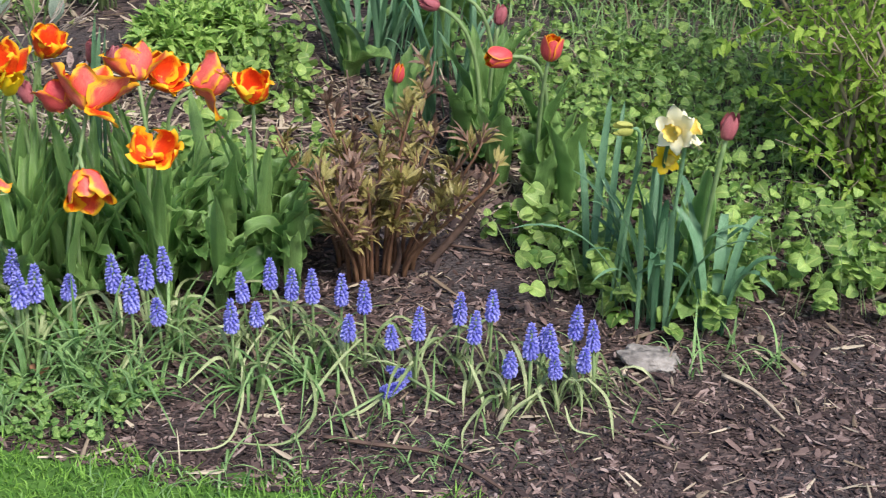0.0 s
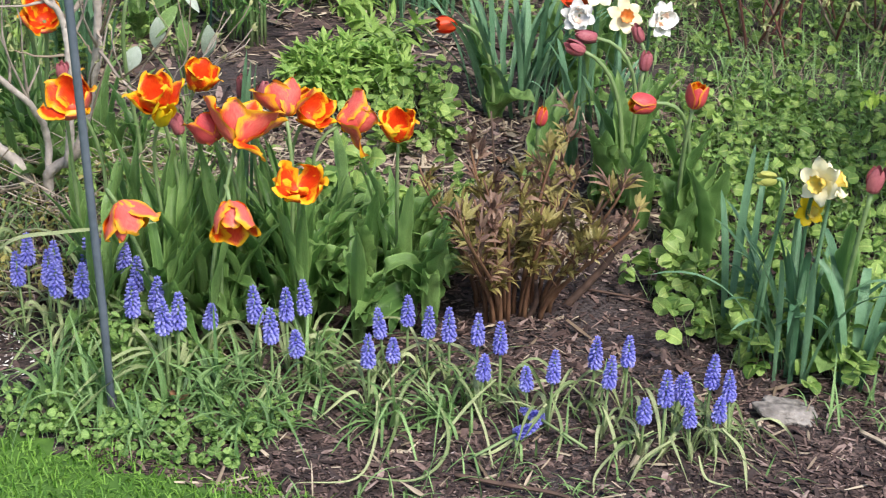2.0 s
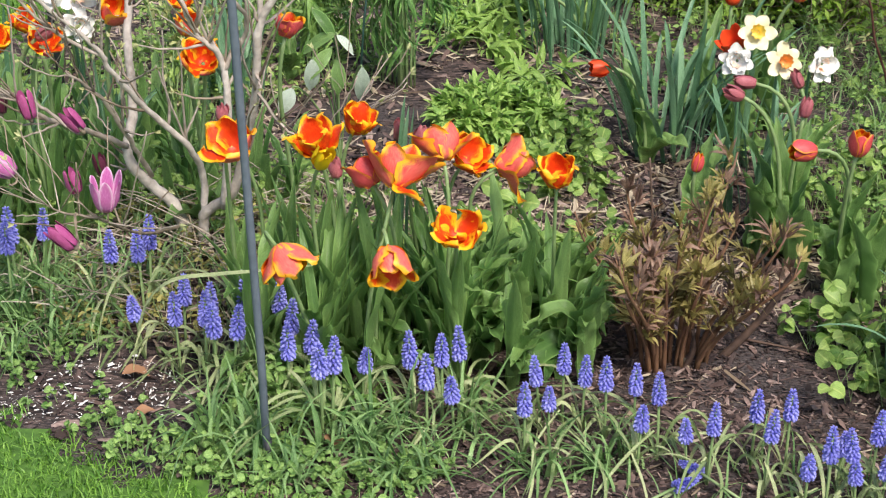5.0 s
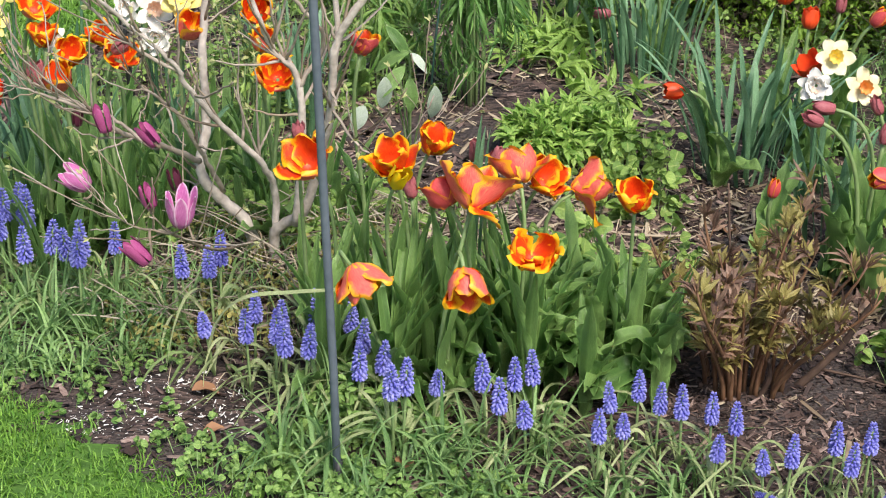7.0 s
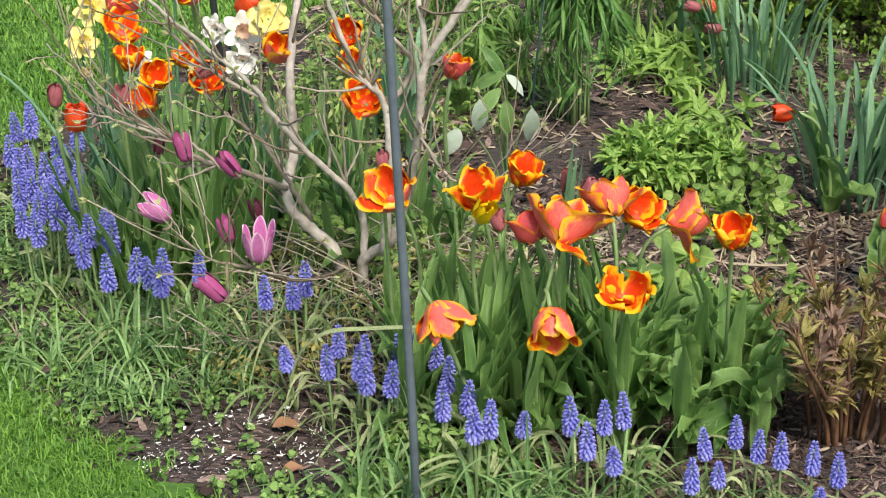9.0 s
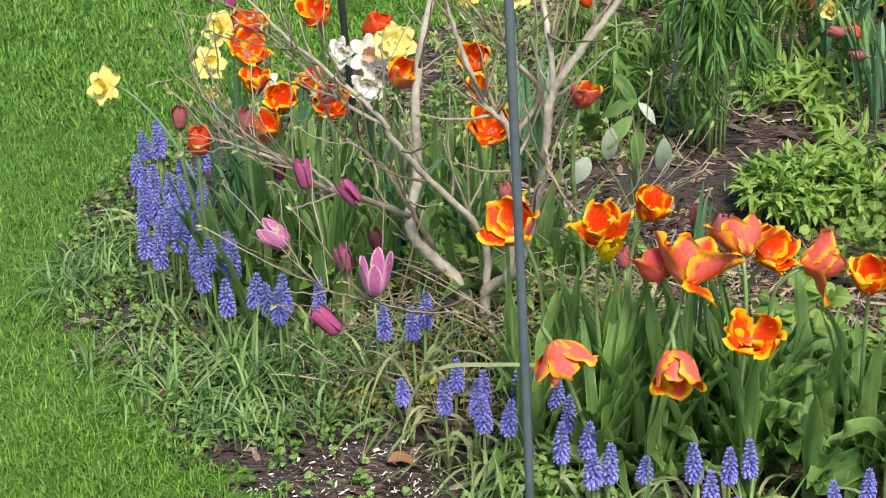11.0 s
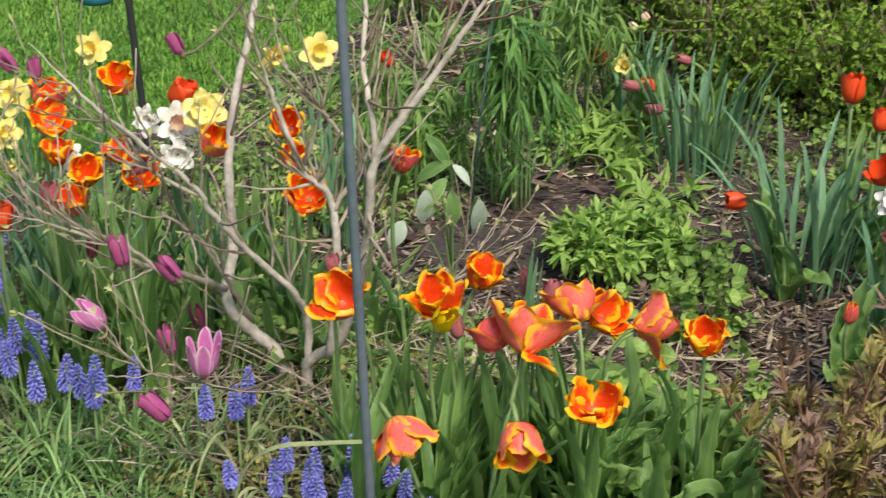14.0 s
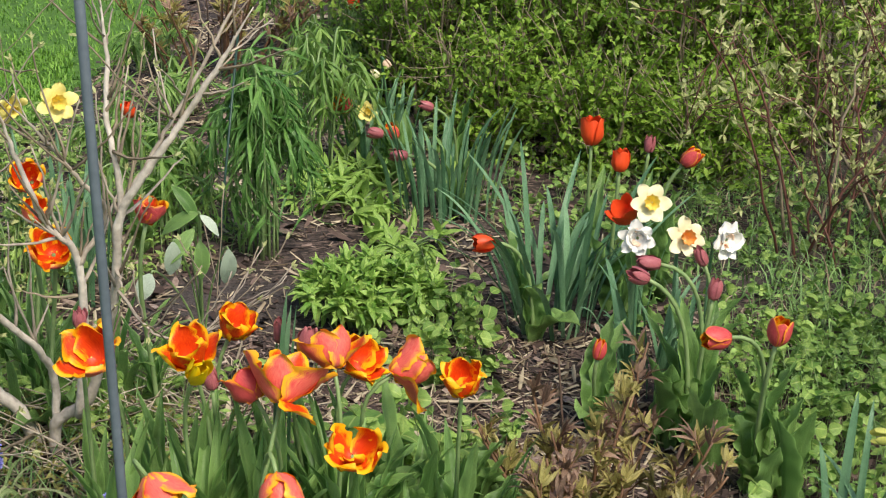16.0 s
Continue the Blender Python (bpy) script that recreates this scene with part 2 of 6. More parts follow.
def soil_material():
    """Dark damp soil and bark mulch: fine crumbs, chip-sized cells and broad damp stains."""
    n = Nodes("bark_mulch_soil")
    vor = n.node("TexVoronoi", Scale=70.0)
    tc = n.node("TexCoord")
    m = n.node("Mapping")
    m.inputs["Scale"].default_value = (1.0, 2.2, 1.0)
    m.inputs["Rotation"].default_value = (0, 0, 0.6)
    n.link(tc.outputs["Object"], m.inputs["Vector"])
    n.link(m.outputs["Vector"], vor.inputs["Vector"])
    s = n.node("SeparateColor")
    n.link(vor.outputs["Color"], s.inputs["Color"])
    chips = n.ramp(s.outputs["Red"], [(0.0, lin(40, 35, 34)), (0.5, lin(74, 63, 58)), (1.0, lin(126, 107, 99))])
    crumbs = n.noise(180.0, 6.0)
    stain = n.noise(3.0, 4.0)
    soil = n.ramp(crumbs, [(0.3, lin(46, 42, 42)), (0.7, lin(100, 91, 88))])
    col = n.mix(n.ramp(stain, [(0.42, (0, 0, 0, 1)), (0.58, (1, 1, 1, 1))]), soil, chips)
    h = n.math("ADD", n.math("MULTIPLY", vor.outputs["Distance"], 0.6), crumbs)
    n.bump(h, 0.9, 0.008)
    return n.finish(col, 0.85, 0.0, 0.3)


M["soil"] = soil_material()
M["turf"] = plain_material("turf_under_the_blades", lin(56, 92, 32), lin(92, 132, 50), 60.0, 0.9, 0.6, depth=0.006)


# ---- geometry tools ----
class Geo:
    """Collects grids of quads with texture coordinates, and becomes one mesh."""

    def __init__(self):
        self.v, self.q, self.t, self.m, self.count = [], [], [], [], 0

    def grids(self, p, slot=0):
        """p: (k, n, m, 3), k grids of n by m points. u runs across m, v along n."""
        p = np.asarray(p, float)
        if p.ndim == 3:
            p = p[None]
        k, n, m, _ = p.shape
        i = np.arange(n * m).reshape(n, m)
        q = np.stack([i[:-1, :-1], i[:-1, 1:], i[1:, 1:], i[1:, :-1]], -1).reshape(-1, 4)
        q = (q[None] + (np.arange(k) * n * m)[:, None, None]).reshape(-1, 4) + self.count
        u, v = np.meshgrid(np.linspace(0, 1, m), np.linspace(0, 1, n))
        uv = np.tile(np.stack([u, v], -1).reshape(-1, 2), (k, 1))
        self.v.append(p.reshape(-1, 3)); self.q.append(q); self.t.append(uv); self.m.append(np.full(len(q), slot))
        self.count += k * n * m
        return self

    def tube(self, path, radii, sides=6, slot=0):
        path = np.asarray(path, float)
        radii = np.broadcast_to(np.asarray(radii, float), len(path))
        tan = np.gradient(path, axis=0)
        tan /= np.linalg.norm(tan, axis=1, keepdims=True) + 1e-9
        ref = np.array([0.31, 0.12, 0.94]) if abs(tan[:, 2]).mean() < 0.8 else np.array([0.95, 0.3, 0.05])
        a = np.cross(tan, ref); a /= np.linalg.norm(a, axis=1, keepdims=True) + 1e-9
        b = np.cross(tan, a)
        w = np.linspace(0, 2 * np.pi, sides + 1)
        ring = a[:, None] * np.cos(w)[None, :, None] + b[:, None] * np.sin(w)[None, :, None]
        pts = path[:, None] + ring * radii[:, None, None]
        ends = [np.repeat(path[:1, None], sides + 1, 1) + ring[:1] * 1e-4, pts, np.repeat(path[-1:, None], sides + 1, 1) + ring[-1:] * 1e-4]
        return self.grids(np.concatenate(ends), slot)

    def mesh(self, name, materials, smooth=True):
        v, q, t = np.concatenate(self.v), np.concatenate(self.q), np.concatenate(self.t)
        me = bpy.data.meshes.new(name)
        me.vertices.add(len(v)); me.vertices.foreach_set("co", v.ravel())
        me.loops.add(q.size); me.loops.foreach_set("vertex_index", q.ravel().astype(np.int32))
        me.polygons.add(len(q)); me.polygons.foreach_set("loop_start", np.arange(0, q.size, 4, dtype=np.int32))
        layer = me.uv_layers.new(name="UVMap")
        layer.data.foreach_set("uv", t[q.ravel()].ravel())
        for mat in materials:
            me.materials.append(mat)
        me.polygons.foreach_set("material_index", np.concatenate(self.m).astype(np.int32))
        me.polygons.foreach_set("use_smooth", np.full(len(q), smooth))
        me.update(calc_edges=True)
        me.validate()
        return me


def part(name, geo, material, parent=None, label=""):
    """Links a geometry (or a mesh) as one object under a thing or a part."""
    mats = material if isinstance(material, (list, tuple)) else [material]
    ob = new(name, geo.mesh(name, mats) if isinstance(geo, Geo) else geo)
    ob.parent = parent
    if label:
        ob["label"] = label
    return ob


def thing(name, at, label, category, group="", kind=""):
    ob = new(name)
    ob.empty_display_size = 0.05
    ob.location = at
    return tagged(ob, label, category, group, kind)


def unit(a):
    a = np.asarray(a, float)
    return a / (np.linalg.norm(a, axis=-1, keepdims=True) + 1e-9)


def bezier(a, b, c, d, n=12):
    t = np.linspace(0, 1, n)[:, None]
    a, b, c, d = (np.asarray(p, float) for p in (a, b, c, d))
    return (1 - t) ** 3 * a + 3 * (1 - t) ** 2 * t * b + 3 * (1 - t) * t ** 2 * c + t ** 3 * d


def through_points(points, n=6):
    """A smooth line through a few points (Catmull-Rom)."""
    p = np.asarray(points, float)
    p = np.concatenate([2 * p[:1] - p[1:2], p, 2 * p[-1:] - p[-2:-1]])
    out = []
    for i in range(1, len(p) - 2):
        t = np.linspace(0, 1, n, endpoint=False)[:, None]
        out.append(0.5 * (2 * p[i] + (p[i + 1] - p[i - 1]) * t + (2 * p[i - 1] - 5 * p[i] + 4 * p[i + 1] - p[i + 2]) * t ** 2
                          + (3 * p[i] - p[i - 1] - 3 * p[i + 1] + p[i + 2]) * t ** 3))
    return np.concatenate(out + [p[-2:-1]])


def leaves(pos, way, nor, length, width, n=4, m=3, fold=0.25, curl=0.35, shape=0.8, blunt=1.0, wavy=0.0, lobes=0.0):
    """Many leaves at once: grids (k, n, m, 3) that start at pos and run along way, bent away from nor."""
    pos, way, nor = np.asarray(pos, float), unit(way), np.asarray(nor, float)
    side = unit(np.cross(way, nor)); nor = np.cross(side, way)
    k = len(pos)
    length = np.broadcast_to(length, k)[:, None, None, None]; width = np.broadcast_to(width, k)[:, None, None, None]
    curl = np.broadcast_to(curl, k)[:, None, None, None]
    v = np.linspace(0, 1, n)[None, :, None, None]; u = np.linspace(-1, 1, m)[None, None, :, None]
    prof = np.sin(np.pi * np.clip(v, 0.015, 0.985) ** shape) ** blunt
    ang = curl * v
    along = way[:, None, None] * np.cos(ang) - nor[:, None, None] * np.sin(ang)
    up = nor[:, None, None] * np.cos(ang) + way[:, None, None] * np.sin(ang)
    p = pos[:, None, None] + along * length * v
    lift = np.abs(u) * fold
    if lobes:
        prof = prof * (1 + lobes * np.sin(v * 26) * (np.abs(u) > 0.9))
    if wavy:
        lift = lift + wavy * np.sin(v * 15 + u * 2.0 + np.arange(k)[:, None, None, None]) * np.abs(u)
    return p + side[:, None, None] * u * width * prof * 0.5 + up * lift * width * prof * 0.5


def strap(path, width, nor=(0, 0, 1), m=3, fold=0.25, ruffle=0.0, waves=5.0, profile=None, phase=0.0):
    """One long leaf along a path: a grid (n, m, 3)."""
    path = np.asarray(path, float); n = len(path)
    tan = unit(np.gradient(path, axis=0))
    side = unit(np.cross(tan, np.asarray(nor, float)))
    up = np.cross(side, tan)
    v = np.linspace(0, 1, n)
    prof = profile(v) if profile else np.minimum(1, 0.55 + 1.2 * v) * np.sqrt(np.clip(1 - v ** 3.0, 0.002, 1))
    u = np.linspace(-1, 1, m)[None, :, None]
    w = (width * 0.5 * prof * (1 + 0.16 * ruffle * np.sin(v * waves * 8.2 + phase * 1.7)))[:, None, None]
    lift = np.abs(u) ** 1.4 * fold + ruffle * np.sin(v * waves * 6.28 + phase)[:, None, None] * np.abs(u) ** 2 * np.sign(u + 0.3)
    return path[:, None] + side[:, None] * u * w + up[:, None] * lift * w


def frame_of(axis, spin=0.0):
    """3 x 3 with the axis as its third column."""
    z = unit(axis)
    x = unit(np.cross((0.2, 0.9, 0.1), z)); y = np.cross(z, x)
    c, s = math.cos(spin), math.sin(spin)
    return np.stack([c * x + s * y, c * y - s * x, z], 1)


# ---- the lie of the land ----
def height(x, y):
    x, y = np.asarray(x, float), np.asarray(y, float)
    bumps = 0.006 * np.sin(9 * x + 3 * y) * np.cos(7 * y - 2 * x) + 0.004 * np.sin(23 * x - 11 * y)
    near = np.exp(-((x / 3.0) ** 2 + ((y - 3.5) / 4.0) ** 2))
    mound = 0.07 * np.exp(-(((x + 0.45) / 0.3) ** 2 + ((y - 3.12) / 0.22) ** 2))
    return bumps * near + mound


def on(x, y, dz=0.0):
    return (x, y, float(height(x, y)) + dz)


EDGE = np.array([(2.6, 7.6), (2.6, 2.4), (2.1, 1.6), (0.9, 1.75), (0.3, 1.97), (0.07, 2.06), (-0.21, 2.19), (-0.5, 2.33), (-0.65, 2.43), (-0.86, 2.62), (-1.1, 2.95), (-1.29, 3.1),
                 (-1.42, 3.66), (-1.4, 4.0), (-1.26, 4.35), (-1.06, 4.68), (-0.88, 5.05), (-0.6, 5.42), (-0.48, 6.0), (-0.3, 6.6), (-0.2, 7.5), (0.2, 8.2), (2.2, 8.2), (2.6, 7.6)])


def lawn_side(x, y):
    """Metres into the lawn (positive) from the edge of the bed."""
    x, y = np.atleast_1d(np.asarray(x, float)), np.atleast_1d(np.asarray(y, float))
    best, sign = np.full(x.shape, 1e9), np.zeros(x.shape)
    for a, b in zip(EDGE[:-1], EDGE[1:]):
        d = b - a
        t = np.clip(((x - a[0]) * d[0] + (y - a[1]) * d[1]) / (d @ d), 0, 1)
        px, py = x - a[0] - t * d[0], y - a[1] - t * d[1]
        r = np.hypot(px, py)
        s = d[0] * (y - a[1]) - d[1] * (x - a[0])
        near = r < best
        best, sign = np.where(near, r, best), np.where(near, s, sign)
    return best * np.sign(sign)


rng = np.random.default_rng(7)


def far_steps(inner, reach=900.0):
    out = [inner[-1]]
    step = 0.06
    while out[-1] < reach:
        step *= 1.35
        out.append(out[-1] + step)
    return out[1:]


xs = np.arange(-3.0, 3.0, 0.025)
xs = np.r_[[-v for v in far_steps(list(xs[:1] * -1))][::-1], xs, far_steps(list(xs))]
ys = np.arange(0.6, 8.0, 0.025)
ys = np.r_[[1.2 - v for v in far_steps([0.6])][::-1], ys, far_steps(list(ys))]
gx, gy = np.meshgrid(xs, ys)
ground_geo = Geo().grids(np.stack([gx, gy, height(gx, gy)], -1))
cx, cy = (gx[:-1, :-1] + gx[1:, 1:]) / 2, (gy[:-1, :-1] + gy[1:, 1:]) / 2
jag = 0.03 * np.sin(31 * cx + 17 * cy) + 0.02 * np.sin(57 * cy - 23 * cx)
ground_geo.m = [(lawn_side(cx.ravel(), cy.ravel()) + jag.ravel() > 0).astype(int)]
ground = tagged(part("ground", ground_geo, [M["soil"], M["turf"]]), "dark bark-mulched garden soil meeting a green lawn", "ground", kind="structure")


# ---- flowers ----
def cup_petal(axes, at, phi, length, width, th, spread, ruffle, seed, n=12, m=7, flat=0.0, tip=2.4, rag=0.0):
    """A petal as two skins: th = (angle at base, middle, tip) from the flower's axis, in degrees."""
    r = np.random.default_rng(seed)
    v = 1 - (1 - np.linspace(0, 1, n)) ** 1.5
    ang = np.radians(np.interp(v, [0, 0.12, 0.5, 1], [80, th[0], th[1], th[2]]))
    ds = np.diff(v) * length
    rad = np.r_[0.003, 0.003 + np.cumsum(np.sin(ang[:-1]) * ds)]
    hgt = np.r_[0, np.cumsum(np.cos(ang[:-1]) * ds)]
    w = width * 0.5 * np.sin(np.pi * (0.07 + 0.66 * v)) ** 0.8 * (np.sqrt(np.maximum(1 - (np.maximum(v - 0.62, 0) / 0.38) ** tip, 0)) + 0.012)
    u = np.linspace(-1, 1, m)
    curve = np.maximum(rad, 0.35 * width) * (1 + flat)
    out = []
    wob = r.uniform(0, 6.28, 4)
    for skin in (0.0, 0.0007):
        arc = u[None] * (w / curve)[:, None]
        if rag:
            arc = arc * (1 + rag * v[:, None] * np.sin(v[:, None] * 17 + np.sign(u)[None] * wob[2]) + rag * 0.6 * v[:, None] * np.sin(v[:, None] * 31 + np.sign(u)[None] * wob[3]))
        lift = ruffle * np.abs(u[None]) ** 2 * np.sin(v[:, None] * 8 + wob[0] + u[None] * 2) * width * (0.3 + v[:, None])
        lift = lift + ruffle * 0.5 * np.sin(v[:, None] * 5 + wob[1]) * width * v[:, None] ** 2
        nx = np.cos(ang)[:, None]
        x = rad[:, None] - curve[:, None] * (1 - np.cos(arc)) + (lift - skin) * nx
        y = curve[:, None] * np.sin(arc)
        z = hgt[:, None] - (lift - skin) * np.sin(ang)[:, None] + 0 * arc
        c, s = math.cos(phi), math.sin(phi)
        p = np.stack([c * x - s * y, s * x + c * y, z], -1)
        out.append(p @ axes.T + np.asarray(at))
    return out


def facing(axis, side=(1.0, 0, 0)):
    """A flower's frame whose first column leans towards the given side."""
    z = unit(axis)
    x = unit(np.asarray(side, float) - z * np.dot(side, z))
    return np.stack([x, np.cross(z, x), z], 1)


def tulip_open(root, at, axis, size, petals, mats, seed, side=(1.0, 0, 0)):
    """A blown tulip: each petal given as (turn, base, middle and tip angle, length, width)."""
    axes = facing(axis, side)
    for i, (turn, a0, a1, a2, long, wide) in enumerate(petals):
        a, b = cup_petal(axes, at, math.radians(turn), size * long, size * wide * 1.1, (a0, a1, a2), 0, 0.115, seed * 7 + i, n=18, m=9, tip=1.85, rag=0.2)
        part("petal", Geo().grids(a, 0).grids(b, 1), mats, root)


def tulip_head(root, at, axis, size, th, mats, seed, spin=0.0, ruffle=0.12, width=1.0, stray=0.0, point=2.0):
    r = np.random.default_rng(seed)
    axes = frame_of(axis, spin)
    for i in range(6):
        inner = i % 2
        g = Geo()
        k = tuple(a + r.uniform(-6, 6) + (stray * r.uniform(-0.3, 1.0) * f) - (6 if inner else 0) for a, f in zip(th, (0.3, 0.8, 1.2)))
        a, b = cup_petal(axes, at, i * math.pi / 3 + r.uniform(-0.12, 0.12), size * r.uniform(0.93, 1.05), size * width * r.uniform(0.74, 0.9), k, 0, ruffle, seed * 7 + i, tip=point)
        g.grids(a, 0); g.grids(b, 1)
        part("petal", g, mats, root)


def stem_to(root, base, at, axis, radius=0.0042, material=None, n=12, lean=0.45):
    base, at, axis = np.asarray(base, float), np.asarray(at, float), unit(axis)
    d = np.linalg.norm(at - base)
    path = bezier(base, base + np.array([0, 0, d * lean]), at - axis * d * 0.3, at + axis * 0.002, n)
    part("stem", Geo().tube(path, np.linspace(radius * 1.15, radius * 0.9, n), 8), material or M["stem"], root)


def broad_leaf(root, base, yaw, length, width, rise, seed, material=None, ruffle=0.34, droop=0.5, name="leaf"):
    """A long wavy tulip leaf: it rises from the base and bends outwards."""
    r = np.random.default_rng(seed)
    out = np.array([math.cos(yaw), math.sin(yaw), 0])
    base = np.asarray(base, float)
    up = np.array([0, 0, 1.0])
    a = base + out * 0.004
    b = a + (up * rise + out * (1 - rise) * 0.4) * length * 0.45
    c = b + (up * rise * 0.7 + out * (1.1 - rise)) * length * 0.3
    d = c + (up * (rise - droop) + out * (1.2 - rise)) * length * 0.3
    path = bezier(a, b, c, d, 20)
    g = strap(path, width, nor=unit(-out + np.array([0, 0, 0.5])), m=7, fold=r.uniform(0.3, 0.8), ruffle=ruffle * r.uniform(0.6, 1.4), waves=r.uniform(2.6, 5.0), phase=r.uniform(0, 6),
              profile=lambda v: np.maximum((0.4 + 1.25 * v) * (1 - v ** 1.7) / 0.69, 0.012))
    return part(name, Geo().grids(g), material or M["tulip_leaf"], root)


CUP, GOBLET, WIDE, BUD, LOOSE = (50, 10, 0), (42, 0, -14), (58, 30, 30), (24, 2, -22), (56, 16, 8)
TH = {"bell": (62, 16, 12), "spread": (64, 46, 50), "cup": CUP, "goblet": GOBLET, "wide": WIDE, "bud": BUD, "loose": LOOSE}
SKINS = {"flame": ("parrot_in", "parrot_in"), "parrot": ("parrot_out", "parrot_in"), "red": ("red_out", "red_out"), "bud": ("bud_out", "bud_out"), "rose": ("striped_out", "parrot_in"), "gold": ("gold_petal", "gold_petal")}


def tulip(base, head, axis, form, skin, size, label, group, seed, leaf_count=3, leaf_size=0.27, stray=0.0, ruffle=0.10, leaf_width=0.045, stem_radius=0.0042, width=1.0, leaf_ruffle=0.34, petals=None, side=(1.0, 0, 0)):
    """base: x, y on the ground; head: the middle of the flower."""
    r = np.random.default_rng(seed)
    root = thing("tulip", on(*base), label, "tulip", group)
    o = np.array(on(*base))
    axis = unit(axis)
    at = np.asarray(head, float) - o - axis * size * 0.42
    stem_to(root, (0, 0, -0.01), at, axis, stem_radius)
    if petals:
        tulip_open(root, at, axis, size, petals, [M[s] for s in SKINS[skin]], seed, side)
    else:
        tulip_head(root, at, axis, size, TH[form], [M[s] for s in SKINS[skin]], seed, r.uniform(0, 6), ruffle, width * (0.5 if form == "bud" else 1), stray, 1.25 if form in ("bud", "goblet") else 2.0)
    toward = math.atan2(-1, 0.0)
    for i in range(leaf_count):
        yaw = r.uniform(0, 6.28) if i else toward + r.uniform(-1.2, 1.2)
        tall = i % 2
        broad_leaf(root, (r.uniform(-0.01, 0.01), r.uniform(-0.01, 0.01), -0.005), yaw, leaf_size * (r.uniform(1.05, 1.5) if tall else r.uniform(0.75, 1.1)), leaf_width * (r.uniform(0.5, 0.8) if tall else r.uniform(0.75, 1.2)),
                   r.uniform(0.72, 0.97) if tall else r.uniform(0.35, 0.88), seed * 31 + i, droop=r.uniform(0.0, 0.35) if tall else r.uniform(0.1, 0.8), ruffle=leaf_ruffle)
    return root


# The clump of striped tulips.
CLUMP = "striped tulips in the clump"
BLOWN = {
    "fallen": [(-26, 52, 42, 24, 1.0, 0.86), (-52, 92, 128, 104, 0.86, 0.5), (196, 54, 44, 16, 1.0, 0.66), (152, 46, 36, 22, 1.02, 0.6), (112, 36, 20, 14, 1.05, 0.52), (70, 36, 18, 12, 1.08, 0.5), (18, 50, 46, 40, 1.04, 0.62), (252, 46, 20, 2, 0.86, 0.6)],
    "book": [(150, 56, 34, -22, 1.0, 0.74), (204, 58, 42, -14, 0.98, 0.74), (30, 56, 34, -22, 1.0, 0.74), (-24, 58, 42, -14, 0.98, 0.74), (272, 66, 44, 4, 0.74, 0.84), (266, 44, 14, -4, 0.74, 0.52)],
    "tipped": [(18, 40, 34, 32, 1.02, 0.6), (88, 44, 22, 12, 0.98, 0.78), (122, 62, 84, 92, 1.05, 0.7), (50, 44, 28, 24, 0.9, 0.66), (230, 46, 30, 24, 0.9, 0.7), (300, 44, 26, 20, 0.9, 0.7)],
    "tattered": [(175, 58, 58, 28, 0.95, 0.62), (95, 48, 26, 18, 0.95, 0.66), (55, 46, 30, 34, 1.0, 0.6), (8, 44, 36, 44, 1.05, 0.52), (250, 40, 18, 8, 0.95, 0.66), (310, 44, 24, 12, 0.95, 0.66), (132, 58, 44, 36, 0.85, 0.6)],
    "bell": [(98, 50, 4, -6, 0.9, 0.62), (40, 54, 16, 12, 1.0, 0.66), (155, 54, 16, 10, 0.98, 0.66), (205, 54, 14, 8, 1.02, 0.7), (335, 54, 16, 10, 1.02, 0.7), (270, 52, 12, 8, 1.05, 0.72)],
    "gaping": [(85, 46, 16, -4, 1.0, 0.8), (36, 50, 26, 4, 1.0, 0.74), (140, 50, 28, 6, 1.0, 0.74), (200, 60, 46, 6, 0.95, 0.72), (268, 66, 56, 4, 0.9, 0.76), (332, 58, 42, 8, 0.95, 0.72)],
    "cupped": [(90, 44, 10, 2, 1.0, 0.72), (150, 48, 16, 8, 1.0, 0.7), (210, 54, 22, 6, 0.92, 0.72), (270, 56, 20, 10, 0.84, 0.7), (330, 54, 22, 6, 0.92, 0.72), (30, 48, 16, 8, 1.0, 0.7)],
    "pair": [(190, 54, 34, 12, 0.98, 0.72), (100, 44, 14, 2, 1.0, 0.72), (250, 50, 16, -6, 0.92, 0.76), (320, 50, 14, -8, 1.0, 0.76), (20, 60, 54, 26, 0.98, 0.64), (60, 46, 24, 10, 1.0, 0.66)],
}
POSE = {0: "fallen", 1: "pair", 2: "gaping", 3: "tipped", 4: "cupped", 5: "book", 6: "bell", 7: "gaping", 8: "pair", 9: "cupped", 10: "tattered"}
ORANGE_LABEL = "orange-red tulip with yellow-edged petals among wavy leaves"
